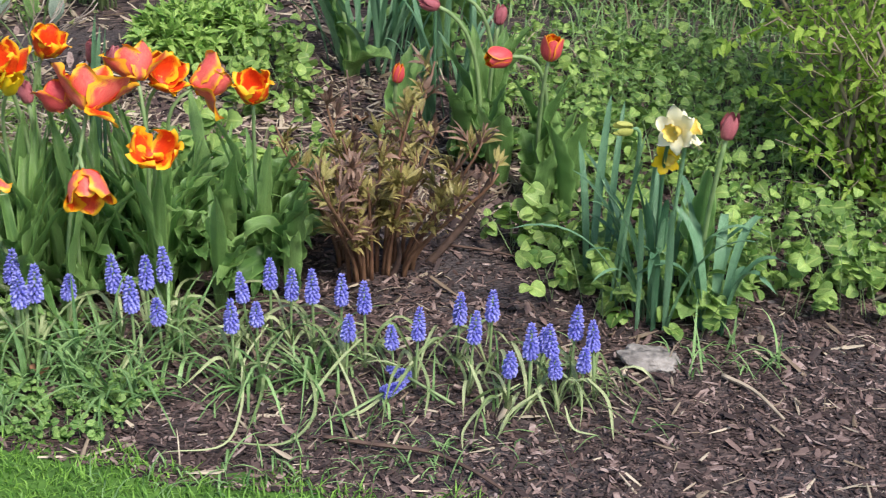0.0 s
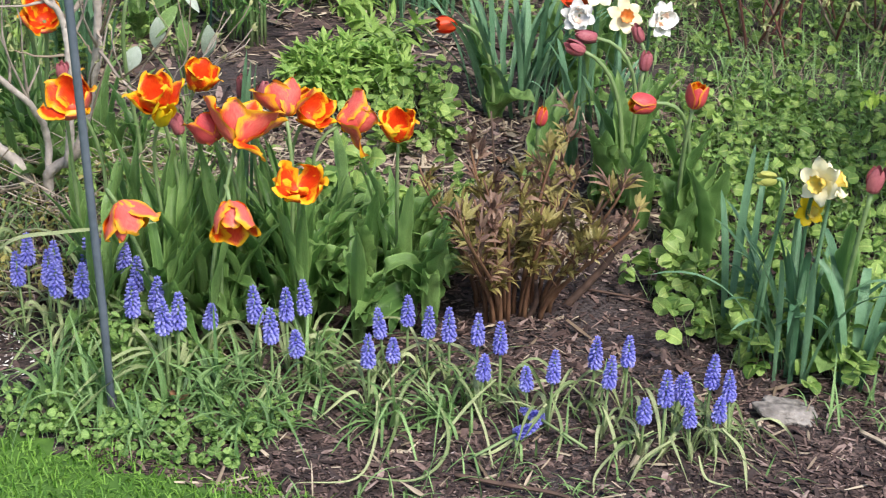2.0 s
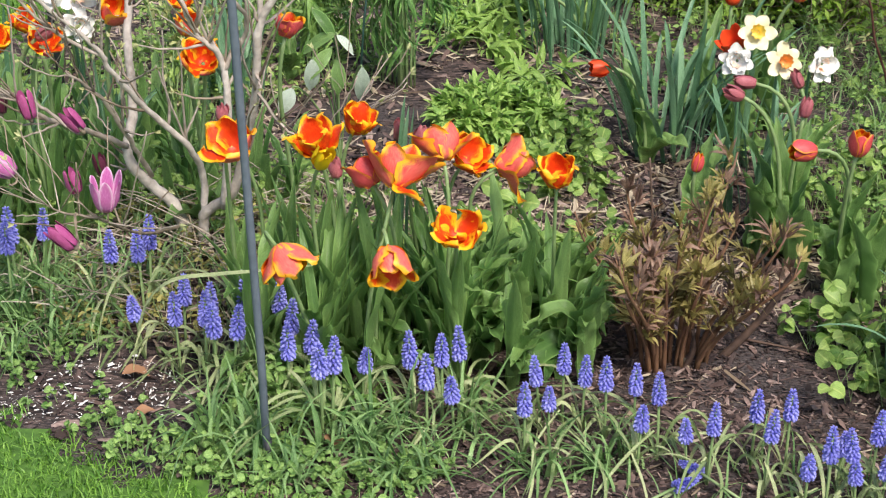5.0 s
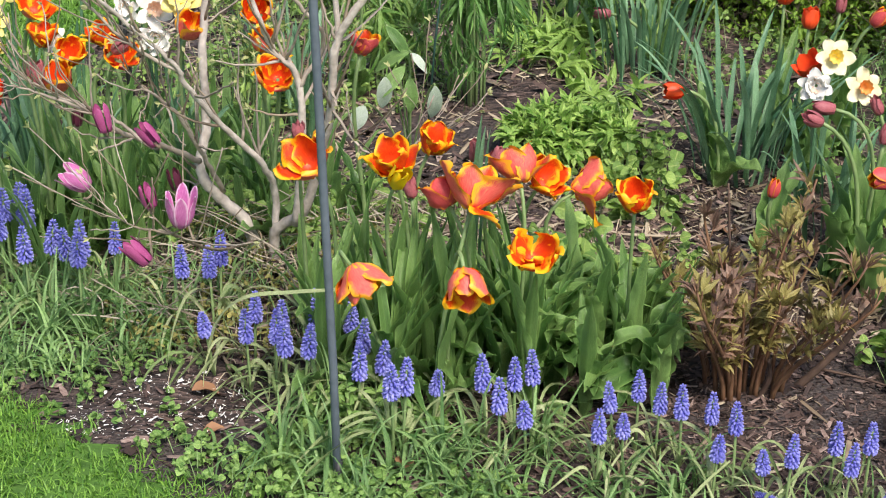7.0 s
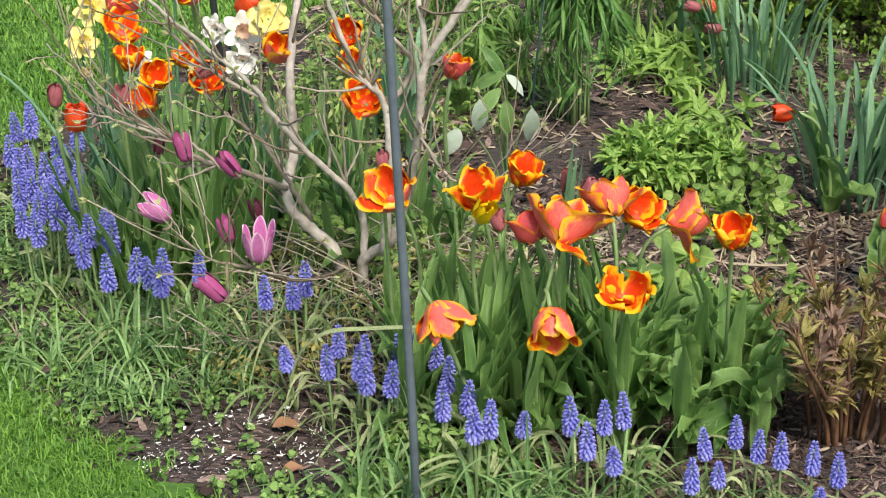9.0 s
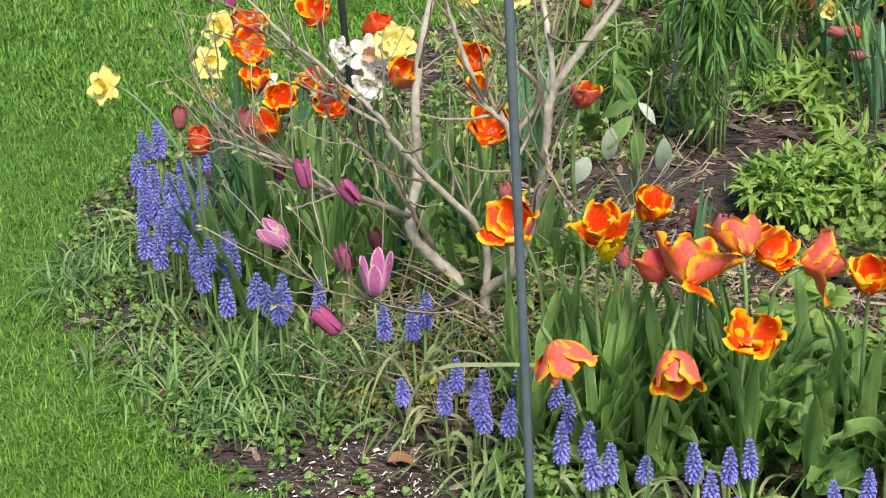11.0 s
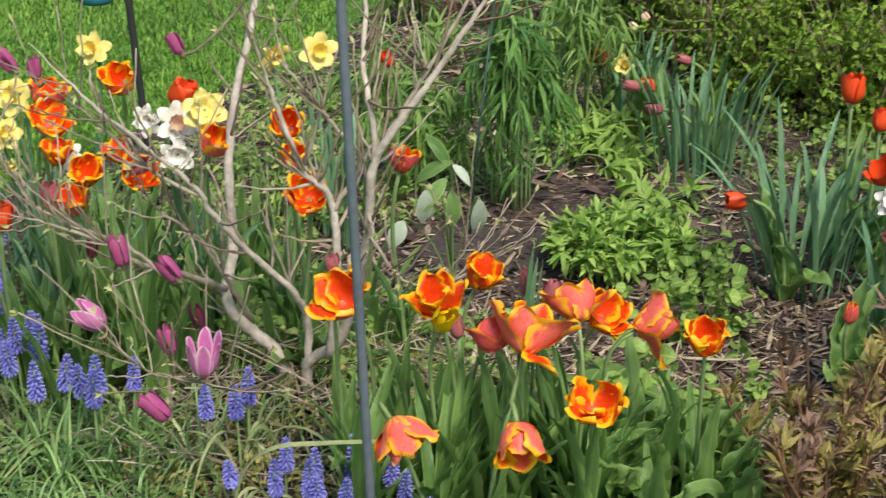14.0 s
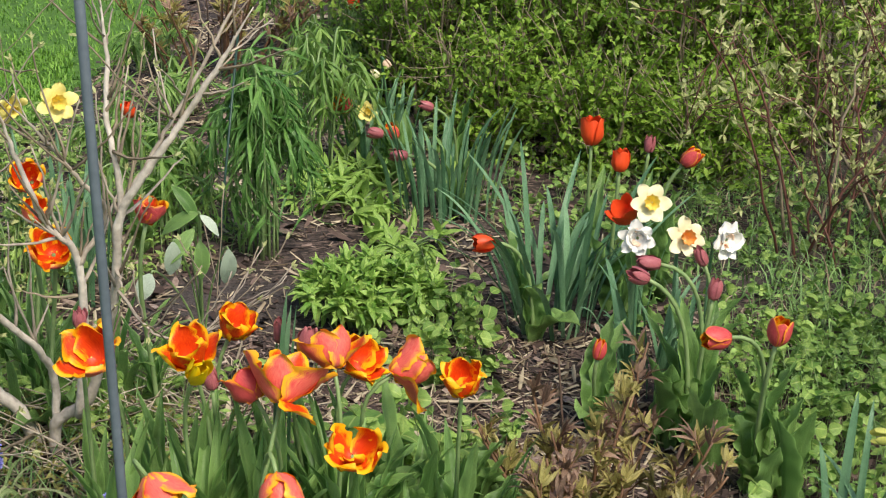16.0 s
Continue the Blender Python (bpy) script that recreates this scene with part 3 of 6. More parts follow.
for i, (bx, by, head, axis, form, skin, size, stray, label) in enumerate([
    (-0.11, 2.56, (-0.045, 2.57, 0.418), (0.22, 0.5, 0.8), "wide", "parrot", 0.092, 34, "large wide-open orange-red tulip with loose yellow-edged petals"),
    (0.03, 2.66, (0.025, 2.65, 0.425), (-0.15, 0.5, 0.85), "loose", "parrot", 0.074, 10, "salmon-orange tulip opening, seen against a green mound"),
    (0.08, 2.74, (0.076, 2.69, 0.385), (0.5, -0.25, 0.75), "wide", "flame", 0.064, 10, ORANGE_LABEL),
    (0.12, 2.76, (0.15, 2.69, 0.372), (0.8, 0.2, 0.3), "wide", "parrot", 0.074, 24, "salmon tulip lying on its side with spread petals"),
    (0.22, 2.66, (0.213, 2.58, 0.395), (0.0, -0.25, 1.0), "cup", "flame", 0.062, 0, "neat orange cup-shaped tulip with yellow petal edges"),
    (0.05, 2.58, (0.045, 2.48, 0.345), (0.0, -0.6, 0.8), "spread", "flame", 0.066, 10, "wide-open red tulip with yellow rims facing forward"),
    (-0.09, 2.60, (-0.061, 2.42, 0.311), (0.12, -0.72, -0.62), "bell", "parrot", 0.07, 8, "nodding orange-and-yellow tulip on a bent stem"),
    (-0.29, 2.74, (-0.325, 2.68, 0.42), (-0.4, -0.3, 0.85), "wide", "parrot", 0.076, 16, "open orange tulip beside the metal pole"),
    (-0.15, 2.68, (-0.182, 2.60, 0.45), (-0.2, -0.3, 0.85), "loose", "flame", 0.066, 12, "orange tulip with ragged yellow edges"),
    (-0.11, 2.76, (-0.112, 2.72, 0.438), (0.4, -0.1, 0.8), "loose", "flame", 0.06, 10, "small orange-and-yellow tulip behind the clump"),
    (-0.18, 2.58, (-0.225, 2.46, 0.30), (0.55, -0.25, -0.75), "wide", "parrot", 0.074, 26, "drooping salmon tulip with tattered petals"),
    (-0.17, 2.66, (-0.168, 2.57, 0.43), (0.25, -0.5, 0.6), "bud", "gold", 0.055, 4, "half-open yellow-green tulip bud"),
    (0.0, 2.78, (-0.006, 2.74, 0.40), (0.3, 0.0, 0.9), "bud", "bud", 0.048, 0, "closed dusky red tulip bud in the clump"),
    (-0.15, 2.72, (-0.152, 2.68, 0.37), (-0.1, 0.1, 0.95), "bud", "bud", 0.042, 0, "closed dusky red tulip bud in the clump"),
    (-0.05, 2.84, (-0.041, 2.80, 0.39), (0.05, 0.0, 1), "bud", "bud", 0.045, 0, "closed dusky red tulip bud in the clump"),
    (-0.06, 2.68, (-0.10, 2.60, 0.395), (-0.5, 0.3, 0.8), "loose", "rose", 0.062, 0, "rosy tulip half hidden behind a larger one"),
    (-0.34, 2.8, (-0.345, 2.76, 0.44), (0, 0, 1), "bud", "bud", 0.035, 0, "small closed tulip bud"),
]):
    tulip((bx, by), head, axis, form, skin, size, label, CLUMP, 100 + i, leaf_count=4, stray=stray, leaf_size=0.25, ruffle=0.12, leaf_width=0.038, leaf_ruffle=0.34, stem_radius=0.0035, petals=BLOWN[POSE[i]] if i in POSE else None, side=(0, 0, 1.0) if i in (3, 10) else (1.0, 0, 0))

# Extra leaf fans of the clump, and the broad leaf that lies on the mulch.
for i in range(66):
    r = np.random.default_rng(300 + i)
    x, y = r.uniform(-0.32, 0.27), r.uniform(2.55, 2.78)
    narrow = x < 0.05
    root = thing("tulip_leaf_fan", on(x, y), "fan of long upright grey-green tulip leaves" if narrow else "fan of wavy grey-green tulip leaves without a flower", "leaves", "leaf fans of the tulip clump")
    for j in range(4):
        if (narrow and j < 3) or j == 0:
            broad_leaf(root, (0, 0, -0.005), r.uniform(0, 6.28), r.uniform(0.28, 0.44), r.uniform(0.015, 0.028), r.uniform(0.7, 1.0), 900 + i * 5 + j, droop=r.uniform(0.0, 0.45), ruffle=0.26)
        else:
            broad_leaf(root, (0, 0, -0.005), r.uniform(-2.0, 0.9), r.uniform(0.24, 0.4), r.uniform(0.024, 0.044), r.uniform(0.45, 0.9), 900 + i * 5 + j, droop=r.uniform(0.3, 1.1), ruffle=0.46)
low = thing("tulip_leaf_fan", on(0.13, 2.56), "broad pale tulip leaf bent down onto the mulch", "leaves")
LYING = [(0.133, 2.631, 0.010), (0.152, 2.569, 0.050), (0.183, 2.559, 0.075), (0.223, 2.581, 0.085), (0.261, 2.639, 0.070)]
CURLED = [(0.174, 2.633, 0.060), (0.189, 2.548, 0.150), (0.222, 2.548, 0.165), (0.252, 2.565, 0.130), (0.272, 2.598, 0.050)]
foot = np.array(on(0.13, 2.56))
wide = lambda v: np.maximum((0.35 + 1.3 * v) * (1 - v ** 2.0) / 0.72, 0.012)
part("leaf", Geo().grids(strap(through_points(np.array(LYING) - foot, 6), 0.052, nor=(0.1, -0.6, 0.8), m=9, fold=0.25, ruffle=0.22, waves=2.2, profile=wide)), M["tulip_leaf"], low)
part("leaf", Geo().grids(strap(through_points(np.array(CURLED) - foot, 6), 0.026, nor=(0.0, -0.5, 0.85), m=7, fold=0.4, ruffle=0.2, waves=3.0, profile=wide)), M["tulip_leaf"], low)
for i, (x, y) in enumerate([(0.79, 2.8), (0.83, 2.88), (0.72, 2.98), (0.66, 3.1)]):
    r = np.random.default_rng(350 + i)
    root = thing("tulip_leaf_fan", on(x, y), "fan of broad wavy blue-green tulip leaves at the mulch's edge", "leaves", "leaf fans beside the daffodils")
    for j in range(3):
        broad_leaf(root, (r.uniform(-0.02, 0.02), r.uniform(-0.02, 0.02), -0.005), -1.6 + (j - 1) * 1.3 + r.uniform(-0.3, 0.3), r.uniform(0.2, 0.26), r.uniform(0.04, 0.06), r.uniform(0.86, 1.0), 1300 + i * 5 + j, droop=r.uniform(0.0, 0.4), ruffle=0.2)

# The farther tulips behind the magnolia.
FARS = "tulips behind the magnolia"
for i, (head, axis, form, skin, size) in enumerate([
    ((-0.94, 3.05, 0.405), (0.1, 0, 1), "goblet", "red", 0.06),
    ((-0.828, 3.10, 0.415), (-0.1, -0.4, 1), "loose", "parrot", 0.062),
    ((-0.81, 3.15, 0.449), (0.2, -0.5, 0.8), "loose", "flame", 0.06),
    ((-0.866, 3.10, 0.425), (0, 0, 1), "bud", "bud", 0.055),
    ((-0.895, 3.25, 0.515), (0.4, -0.4, 0.7), "wide", "parrot", 0.062),
    ((-0.905, 3.30, 0.545), (0.2, 0, 0.9), "cup", "rose", 0.07),
    ((-0.782, 3.35, 0.558), (0, -0.5, 0.7), "loose", "parrot", 0.066),
    ((-0.705, 3.10, 0.467), (0.4, -0.4, 0.6), "wide", "rose", 0.056),
    ((-0.762, 3.20, 0.474), (-0.4, 0, 0.8), "loose", "flame", 0.055),
    ((-0.587, 3.20, 0.49), (0.3, -0.3, 0.7), "loose", "parrot", 0.064),
    ((-0.676, 3.40, 0.516), (0.4, 0, 0.8), "cup", "red", 0.062),
    ((-0.46, 3.25, 0.505), (-0.1, -0.7, 0.5), "loose", "rose", 0.06),
    ((-0.443, 3.15, 0.477), (0.1, -0.3, 0.9), "cup", "parrot", 0.052),
    ((-0.413, 3.10, 0.43), (0, -0.4, 0.5), "loose", "rose", 0.062),
    ((-0.25, 3.13, 0.48), (0.25, 0.15, 0.9), "loose", "rose", 0.054),
    ((-0.871, 3.2, 0.47), (0, 0, 1), "cup", "flame", 0.055),
    ((-0.70, 3.08, 0.485), (0.6, -0.3, 0.4), "bud", "bud", 0.045),
    ((-0.99, 3.1, 0.43), (0.1, 0, 1), "bud", "bud", 0.05),
]):
    label = {"flame": "orange tulip with yellow edges behind bare branches", "parrot": "full coral-red tulip with yellow petal rims behind bare branches", "red": "plain orange-red tulip on a straight stem", "bud": "closed dusky red tulip bud", "rose": "rose-red tulip past its best"}[skin]
    r = np.random.default_rng(400 + i)
    tulip((head[0] + r.uniform(-0.03, 0.03), head[1] + r.uniform(0.02, 0.1)), head, axis, form, skin, size, label, FARS, 420 + i, 4, 0.28, stray=4, leaf_width=0.036, ruffle=0.09, petals=BLOWN["gaping" if i % 3 == 1 else "cupped"] if skin in ("flame", "rose") else None)

# The tulips and buds at the right of the bed.
RIGHTS = "tulips beside the daffodils"
for i, (bx, by, head, axis, form, skin, size, label) in enumerate([
    (0.52, 3.60, (0.403, 3.55, 0.244), (-0.95, -0.2, 0.1), "goblet", "red", 0.055, "orange-red tulip bent over sideways"),
    (0.70, 3.92, (0.693, 3.88, 0.376), (0.0, 0, 1), "goblet", "red", 0.075, "tall plain orange tulip, closed"),
    (0.72, 3.76, (0.721, 3.72, 0.357), (0.05, 0, 1), "goblet", "red", 0.056, "plain orange tulip, closed"),
    (0.81, 3.9, (0.819, 3.85, 0.352), (0.1, 0, 1), "bud", "bud", 0.045, "thin dusky tulip bud by the hedge"),
    (0.84, 3.8, (0.885, 3.75, 0.35), (0.6, -0.2, 0.7), "goblet", "rose", 0.056, "rose tulip with a yellow-streaked tip"),
    (0.72, 3.62, (0.693, 3.55, 0.30), (-0.5, -0.2, 0.6), "loose", "red", 0.06, "red tulip with loose petals beside white daffodils"),
    (0.83, 3.02, (0.707, 2.93, 0.288), (-0.97, -0.2, 0.0), "goblet", "rose", 0.06, "rose tulip nodding sideways on a curved stem"),
    (0.79, 2.92, (0.785, 2.84, 0.338), (0.15, -0.1, 1), "goblet", "rose", 0.058, "upright rose-red tulip with an orange tip"),
    (0.74, 3.12, (0.625, 3.10, 0.366), (-0.95, 0, 0.15), "bud", "bud", 0.052, "nodding dusky red tulip bud"),
    (0.71, 3.08, (0.595, 3.05, 0.362), (-0.85, -0.2, 0.45), "bud", "bud", 0.05, "nodding dusky red tulip bud"),
    (0.73, 3.1, (0.736, 3.05, 0.33), (0.15, 0, 1), "bud", "bud", 0.044, "upright dusky red tulip bud"),
    (0.76, 3.26, (0.752, 3.2, 0.335), (-0.4, 0, 0.8), "bud", "bud", 0.044, "dusky red tulip bud among daffodils"),
    (0.56, 3.16, (0.545, 3.1, 0.2), (0.2, 0, 1), "bud", "rose", 0.044, "short reddish tulip bud low in its leaves"),
    (0.95, 2.42, (0.949, 2.35, 0.379), (0.15, 0, 1), "bud", "bud", 0.05, "dusky red tulip bud beside pale daffodils"),
]):
    tulip((bx, by), head, axis, form, skin, size, label, RIGHTS, 500 + i, 5, 0.25, leaf_width=0.06, ruffle=0.04, width=0.8, leaf_ruffle=0.42)

FARTHEST = "tulips by the far hedge"
for i, (bx, by, head, axis, form, skin, size, label) in enumerate([
    (0.47, 4.42, (0.321, 4.4, 0.166), (-0.95, -0.1, 0.1), "bud", "bud", 0.055, "dusky tulip bud arching over"),
    (0.36, 4.66, (0.328, 4.6, 0.168), (-0.5, -0.2, 0.8), "goblet", "rose", 0.05, "small red tulip by the hedge"),
    (0.34, 4.64, (0.283, 4.6, 0.166), (-0.9, 0, 0.2), "bud", "bud", 0.05, "dusky tulip bud lying over"),
    (0.27, 4.86, (0.215, 4.8, 0.188), (-0.7, -0.2, 0.5), "loose", "rose", 0.06, "red tulip with orange edges by the hedge"),
    (0.35, 5.84, (0.326, 5.8, 0.25), (0, 0, 1), "goblet", "red", 0.06, "distant plain orange tulip"),
    (-0.32, 4.2, (-0.327, 4.13, 0.375), (-0.3, -0.3, 0.8), "goblet", "red", 0.045, "small bright red tulip"),
    (0.52, 4.74, (0.43, 4.7, 0.207), (-0.9, 0, 0.3), "bud", "bud", 0.045, "withered brownish bud arching over"),
]):
    tulip((bx, by), head, axis, form, skin, size, label, FARTHEST, 560 + i, 4, 0.22, leaf_width=0.045, ruffle=0.03, width=0.9)


def daffodil_head(root, at, axis, size, petal, corona, seed, double=False, trumpet=0.35):
    r = np.random.default_rng(seed)
    axes = frame_of(axis, r.uniform(0, 6))
    for ring in range(2 if double else 1):
        for i in range(6):
            th = (66 - 20 * ring + r.uniform(-9, 9), 74 - 28 * ring + r.uniform(-14, 14), 84 - 36 * ring + r.uniform(-26, 22))
            a, b = cup_petal(axes, at, i * math.pi / 3 + ring * 0.5 + r.uniform(-0.1, 0.1), size * (0.52 - 0.12 * ring) * r.uniform(0.9, 1.08), size * r.uniform(0.33, 0.4), th, 0, 0.13, seed * 9 + i + 50 * ring, n=10, m=5, flat=1.2, tip=1.5)
            part("petal", Geo().grids(a).grids(b), M[petal], root)
    w = np.linspace(0, 2 * np.pi, 25)
    if double:
        for i in range(8):
            th = (r.uniform(30, 60), r.uniform(25, 65), r.uniform(40, 85))
            a, b = cup_petal(axes, at, r.uniform(0, 6.28), size * r.uniform(0.2, 0.3), size * 0.22, th, 0, 0.25, seed * 13 + i, n=7, m=5, flat=1.0, tip=2.6)
            part("inner_petal", Geo().grids(a).grids(b), M[corona if i % 2 else petal], root)
    else:
        v = np.array([0, 0.02, 0.25, 0.5, 0.75, 1.0])[:, None]
        rad = size * np.where(v == 0, 0.002, 0.1 + 0.1 * v ** 1.6) * (1 + 0.12 * v ** 3 * np.sin(w * 9)[None])
        hz = size * trumpet * v * (1 + 0.05 * np.sin(w * 7)[None])
        p = np.stack([rad * np.cos(w), rad * np.sin(w), hz], -1)
        q = np.stack([rad * 0.92 * np.cos(w), rad * 0.92 * np.sin(w), hz + 0.001], -1)
        part("corona", Geo().grids(p @ axes.T + at).grids(q @ axes.T + at), M[corona], root)
    part("neck", Geo().tube([at, np.asarray(at) - axes[:, 2] * 0.012], [0.0045, 0.003], 7), M["stem"], root)


def strap_leaf(root, base, yaw, length, width, lean, seed, material, droop=0.6):
    r = np.random.default_rng(seed)
    out = np.array([math.cos(yaw), math.sin(yaw), 0]); up = np.array([0, 0, 1.0]); base = np.asarray(base, float)
    b = base + (up + out * lean * 0.3) * length * 0.45
    c = b + (up * (1 - 0.5 * droop) + out * lean) * length * 0.3
    d = c + (up * (0.8 - 1.5 * droop) + out * (lean + 0.4 * droop)) * length * 0.28
    g = strap(bezier(base, b, c, d, 12), width, nor=unit(-out + np.array([0, 0, 0.3])), m=3, fold=0.35)
    return part("leaf", Geo().grids(g), M[material], root)


def daffodil(base, head, axis, size, petal, corona, label, group, seed, leaf_count=5, leaf_size=0.34, double=False, trumpet=0.3):
    r = np.random.default_rng(seed)
    root = thing("daffodil", on(*base), label, "daffodil", group)
    o = np.array(on(*base)); axis = unit(axis)
    at = np.asarray(head, float) - o - axis * size * 0.05
    d = np.linalg.norm(at)
    path = bezier((0, 0, -0.01), (0, 0, d * 0.6), at - axis * 0.05 + np.array([0, 0, 0.025]), at - axis * 0.01, 14)
    part("stem", Geo().tube(path, np.linspace(0.0042, 0.003, 14), 7), M["daffodil_leaf"], root)
    daffodil_head(root, at, axis, size, petal, corona, seed, double, trumpet)
    for i in range(leaf_count):
        strap_leaf(root, (r.uniform(-0.02, 0.02), r.uniform(-0.02, 0.02), -0.005), r.uniform(0, 6.28), leaf_size * r.uniform(0.75, 1.1), r.uniform(0.011, 0.016), r.uniform(0.1, 0.5), seed * 3 + i, "daffodil_leaf", r.uniform(0.05, 0.7))
    return root


DAFFS = "daffodils behind the magnolia"
for i, (head, axis, size, petal, corona, double, label) in enumerate([
    ((-1.283, 3.5, 0.351), (-0.3, -0.85, 0.3), 0.085, "yellow_petal", "corona_yellow", False, "pale yellow daffodil leaning out over the lawn"),
    ((-1.052, 3.5, 0.406), (0.5, -0.6, 0.3), 0.075, "yellow_petal", "corona_yellow", False, "pale yellow daffodil behind the magnolia"),
    ((-1.05, 3.6, 0.453), (-0.3, -0.8, 0.3), 0.085, "yellow_petal", "corona_yellow", False, "pale yellow daffodil behind the magnolia"),
    ((-0.931, 3.8, 0.494), (-0.2, -0.8, 0.3), 0.075, "yellow_petal", "corona_yellow", False, "pale yellow daffodil behind the magnolia"),
    ((-0.61, 3.25, 0.533), (0.1, -0.8, 0.4), 0.085, "yellow_petal", "corona_yellow", True, "frilly pale yellow daffodil"),
    ((-0.67, 3.3, 0.495), (0.2, -0.9, 0.2), 0.078, "white_petal", "corona_peach", False, "pure white daffodil behind the magnolia"),
    ((-0.734, 3.35, 0.481), (-0.4, -0.8, 0.1), 0.06, "white_petal", "corona_peach", True, "double white daffodil, going over"),
    ((-0.655, 3.2, 0.465), (0.1, -0.9, -0.1), 0.065, "white_petal", "corona_peach", True, "double white daffodil, going over"),
    ((-0.868, 3.25, 0.448), (0.3, -0.8, 0.2), 0.055, "white_petal", "corona_peach", True, "withering cream daffodil behind the magnolia"),
    ((-0.575, 4.0, 0.422), (0.5, -0.7, -0.3), 0.075, "yellow_petal", "corona_yellow", False, "pale yellow daffodil behind the magnolia"),
    ((-0.469, 3.95, 0.446), (0.3, -0.8, 0.2), 0.085, "yellow_petal", "corona_yellow", False, "pale yellow daffodil with broad petals"),
    ((-0.989, 3.3, 0.411), (0.4, -0.3, -0.3), 0.035, "yellow_petal", "corona_yellow", False, "small yellow daffodil still opening"),
]):
    r = np.random.default_rng(600 + i)
    base = (head[0] + r.uniform(-0.03, 0.06), head[1] + r.uniform(0.0, 0.08)) if i else (-1.05, 3.42)
    daffodil(base, head, axis, size, petal, corona, label, DAFFS, 620 + i, double=double)

WHITES = "daffodils among the right-hand tulips"
for i, (base, head, axis, size, petal, corona, double, label) in enumerate([
    ((0.74, 3.56), (0.731, 3.5, 0.337), (0.0, -0.85, 0.35), 0.08, "cream_petal", "corona_yellow", False, "cream daffodil with a golden cup"),
    ((0.65, 3.26), (0.629, 3.2, 0.375), (-0.3, -0.85, 0.1), 0.066, "white_petal", "corona_peach", True, "double white daffodil with a peach centre"),
    ((0.73, 3.28), (0.729, 3.23, 0.363), (0.1, -0.9, 0.3), 0.072, "cream_petal", "corona_orange", False, "cream daffodil with an orange cup"),
    ((0.79, 3.26), (0.801, 3.2, 0.366), (0.4, -0.8, 0.1), 0.076, "white_petal", "corona_peach", True, "double white daffodil with a peach centre"),
    ((0.27, 4.74), (0.27, 4.7, 0.195), (0.2, -0.8, 0.3), 0.055, "yellow_petal", "corona_yellow", False, "small yellow daffodil by the hedge"),
    ((0.89, 2.42), (0.862, 2.35, 0.377), (-0.65, -0.5, 0.1), 0.074, "cream_petal", "corona_yellow", False, "pale cream daffodil in a clump of leaves"),
    ((0.88, 2.44), (0.885, 2.36, 0.372), (0.75, -0.25, 0.45), 0.07, "cream_petal", "corona_yellow", False, "pale cream daffodil in a clump of leaves"),
    ((0.87, 2.46), (0.866, 2.4, 0.307), (0.1, -0.7, 0.1), 0.05, "gold_petal", "corona_yellow", False, "golden yellow daffodil low in the leaves"),
]):
    daffodil(base, head, axis, size, petal, corona, label, WHITES, 660 + i, leaf_count=4, double=double, leaf_size=0.3)


def daffodil_bud(base, head, axis, size, petal, label, seed):
    root = thing("daffodil", on(*base), label, "daffodil", WHITES)
    o = np.array(on(*base)); axis = unit(axis)
    at = np.asarray(head, float) - o - axis * size * 0.5
    path = bezier((0, 0, -0.01), (0, 0, np.linalg.norm(at) * 0.6), at - axis * 0.04 + np.array([0, 0, 0.02]), at, 12)
    part("stem", Geo().tube(path, np.linspace(0.004, 0.003, 12), 7), M["daffodil_leaf"], root)
    axes = frame_of(axis)
    for i in range(4):
        a, b = cup_petal(axes, at, i * math.pi / 2, size, size * 0.4, (22, 2, -24), 0, 0.02, seed + i, n=9, m=5, tip=2.0)
        part("petal", Geo().grids(a).grids(b), M[petal], root)


daffodil_bud((0.82, 2.46), (0.793, 2.42, 0.356), (-0.95, -0.1, 0.15), 0.036, "bud_green", "yellow-green daffodil bud about to open", 31)
daffodil_bud((0.32, 4.95), (0.308, 4.9, 0.245), (-0.5, -0.3, 0.4), 0.035, "cream_petal", "small cream daffodil bud by the hedge", 37)
daffodil_bud((0.36, 4.95), (0.345, 4.9, 0.27), (0.4, -0.2, -0.5), 0.03, "corona_peach", "withered papery daffodil head", 41)


def leaf_clump(name, x, y, spread, count, length, width, lean, seed, material, label, droop=(0.05, 0.6)):
    r = np.random.default_rng(seed)
    root = thing(name, on(x, y), label, "leaves", "clumps of daffodil leaves")
    for i in range(count):
        a, q = r.uniform(0, 6.28), spread * math.sqrt(r.uniform(0, 1))
        strap_leaf(root, (q * math.cos(a), q * math.sin(a), -0.005), a + r.uniform(-0.8, 0.8), length * r.uniform(0.65, 1.1), width * r.uniform(0.8, 1.2), lean * r.uniform(0.2, 1.3), seed * 13 + i, material, r.uniform(*droop))
    return root


BLUE = "dense clump of blue-green strap-shaped daffodil leaves"
leaf_clump("daffodil_leaf_clump", 0.58, 3.68, 0.1, 46, 0.36, 0.015, 0.85, 1, "daffodil_leaf", BLUE, (0.0, 0.4))
leaf_clump("daffodil_leaf_clump", 0.44, 4.4, 0.14, 60, 0.31, 0.013, 0.4, 2, "daffodil_leaf", BLUE, (0.0, 0.35))
leaf_clump("daffodil_leaf_clump", 0.88, 2.42, 0.06, 18, 0.34, 0.0125, 0.6, 3, "daffodil_leaf", BLUE, (0.2, 1.0))
leaf_clump("daffodil_leaf_clump", 0.95, 2.34, 0.025, 9, 0.33, 0.019, 0.4, 4, "daffodil_leaf", "broad drooping strap leaves round a tulip bud", (0.3, 1.0))
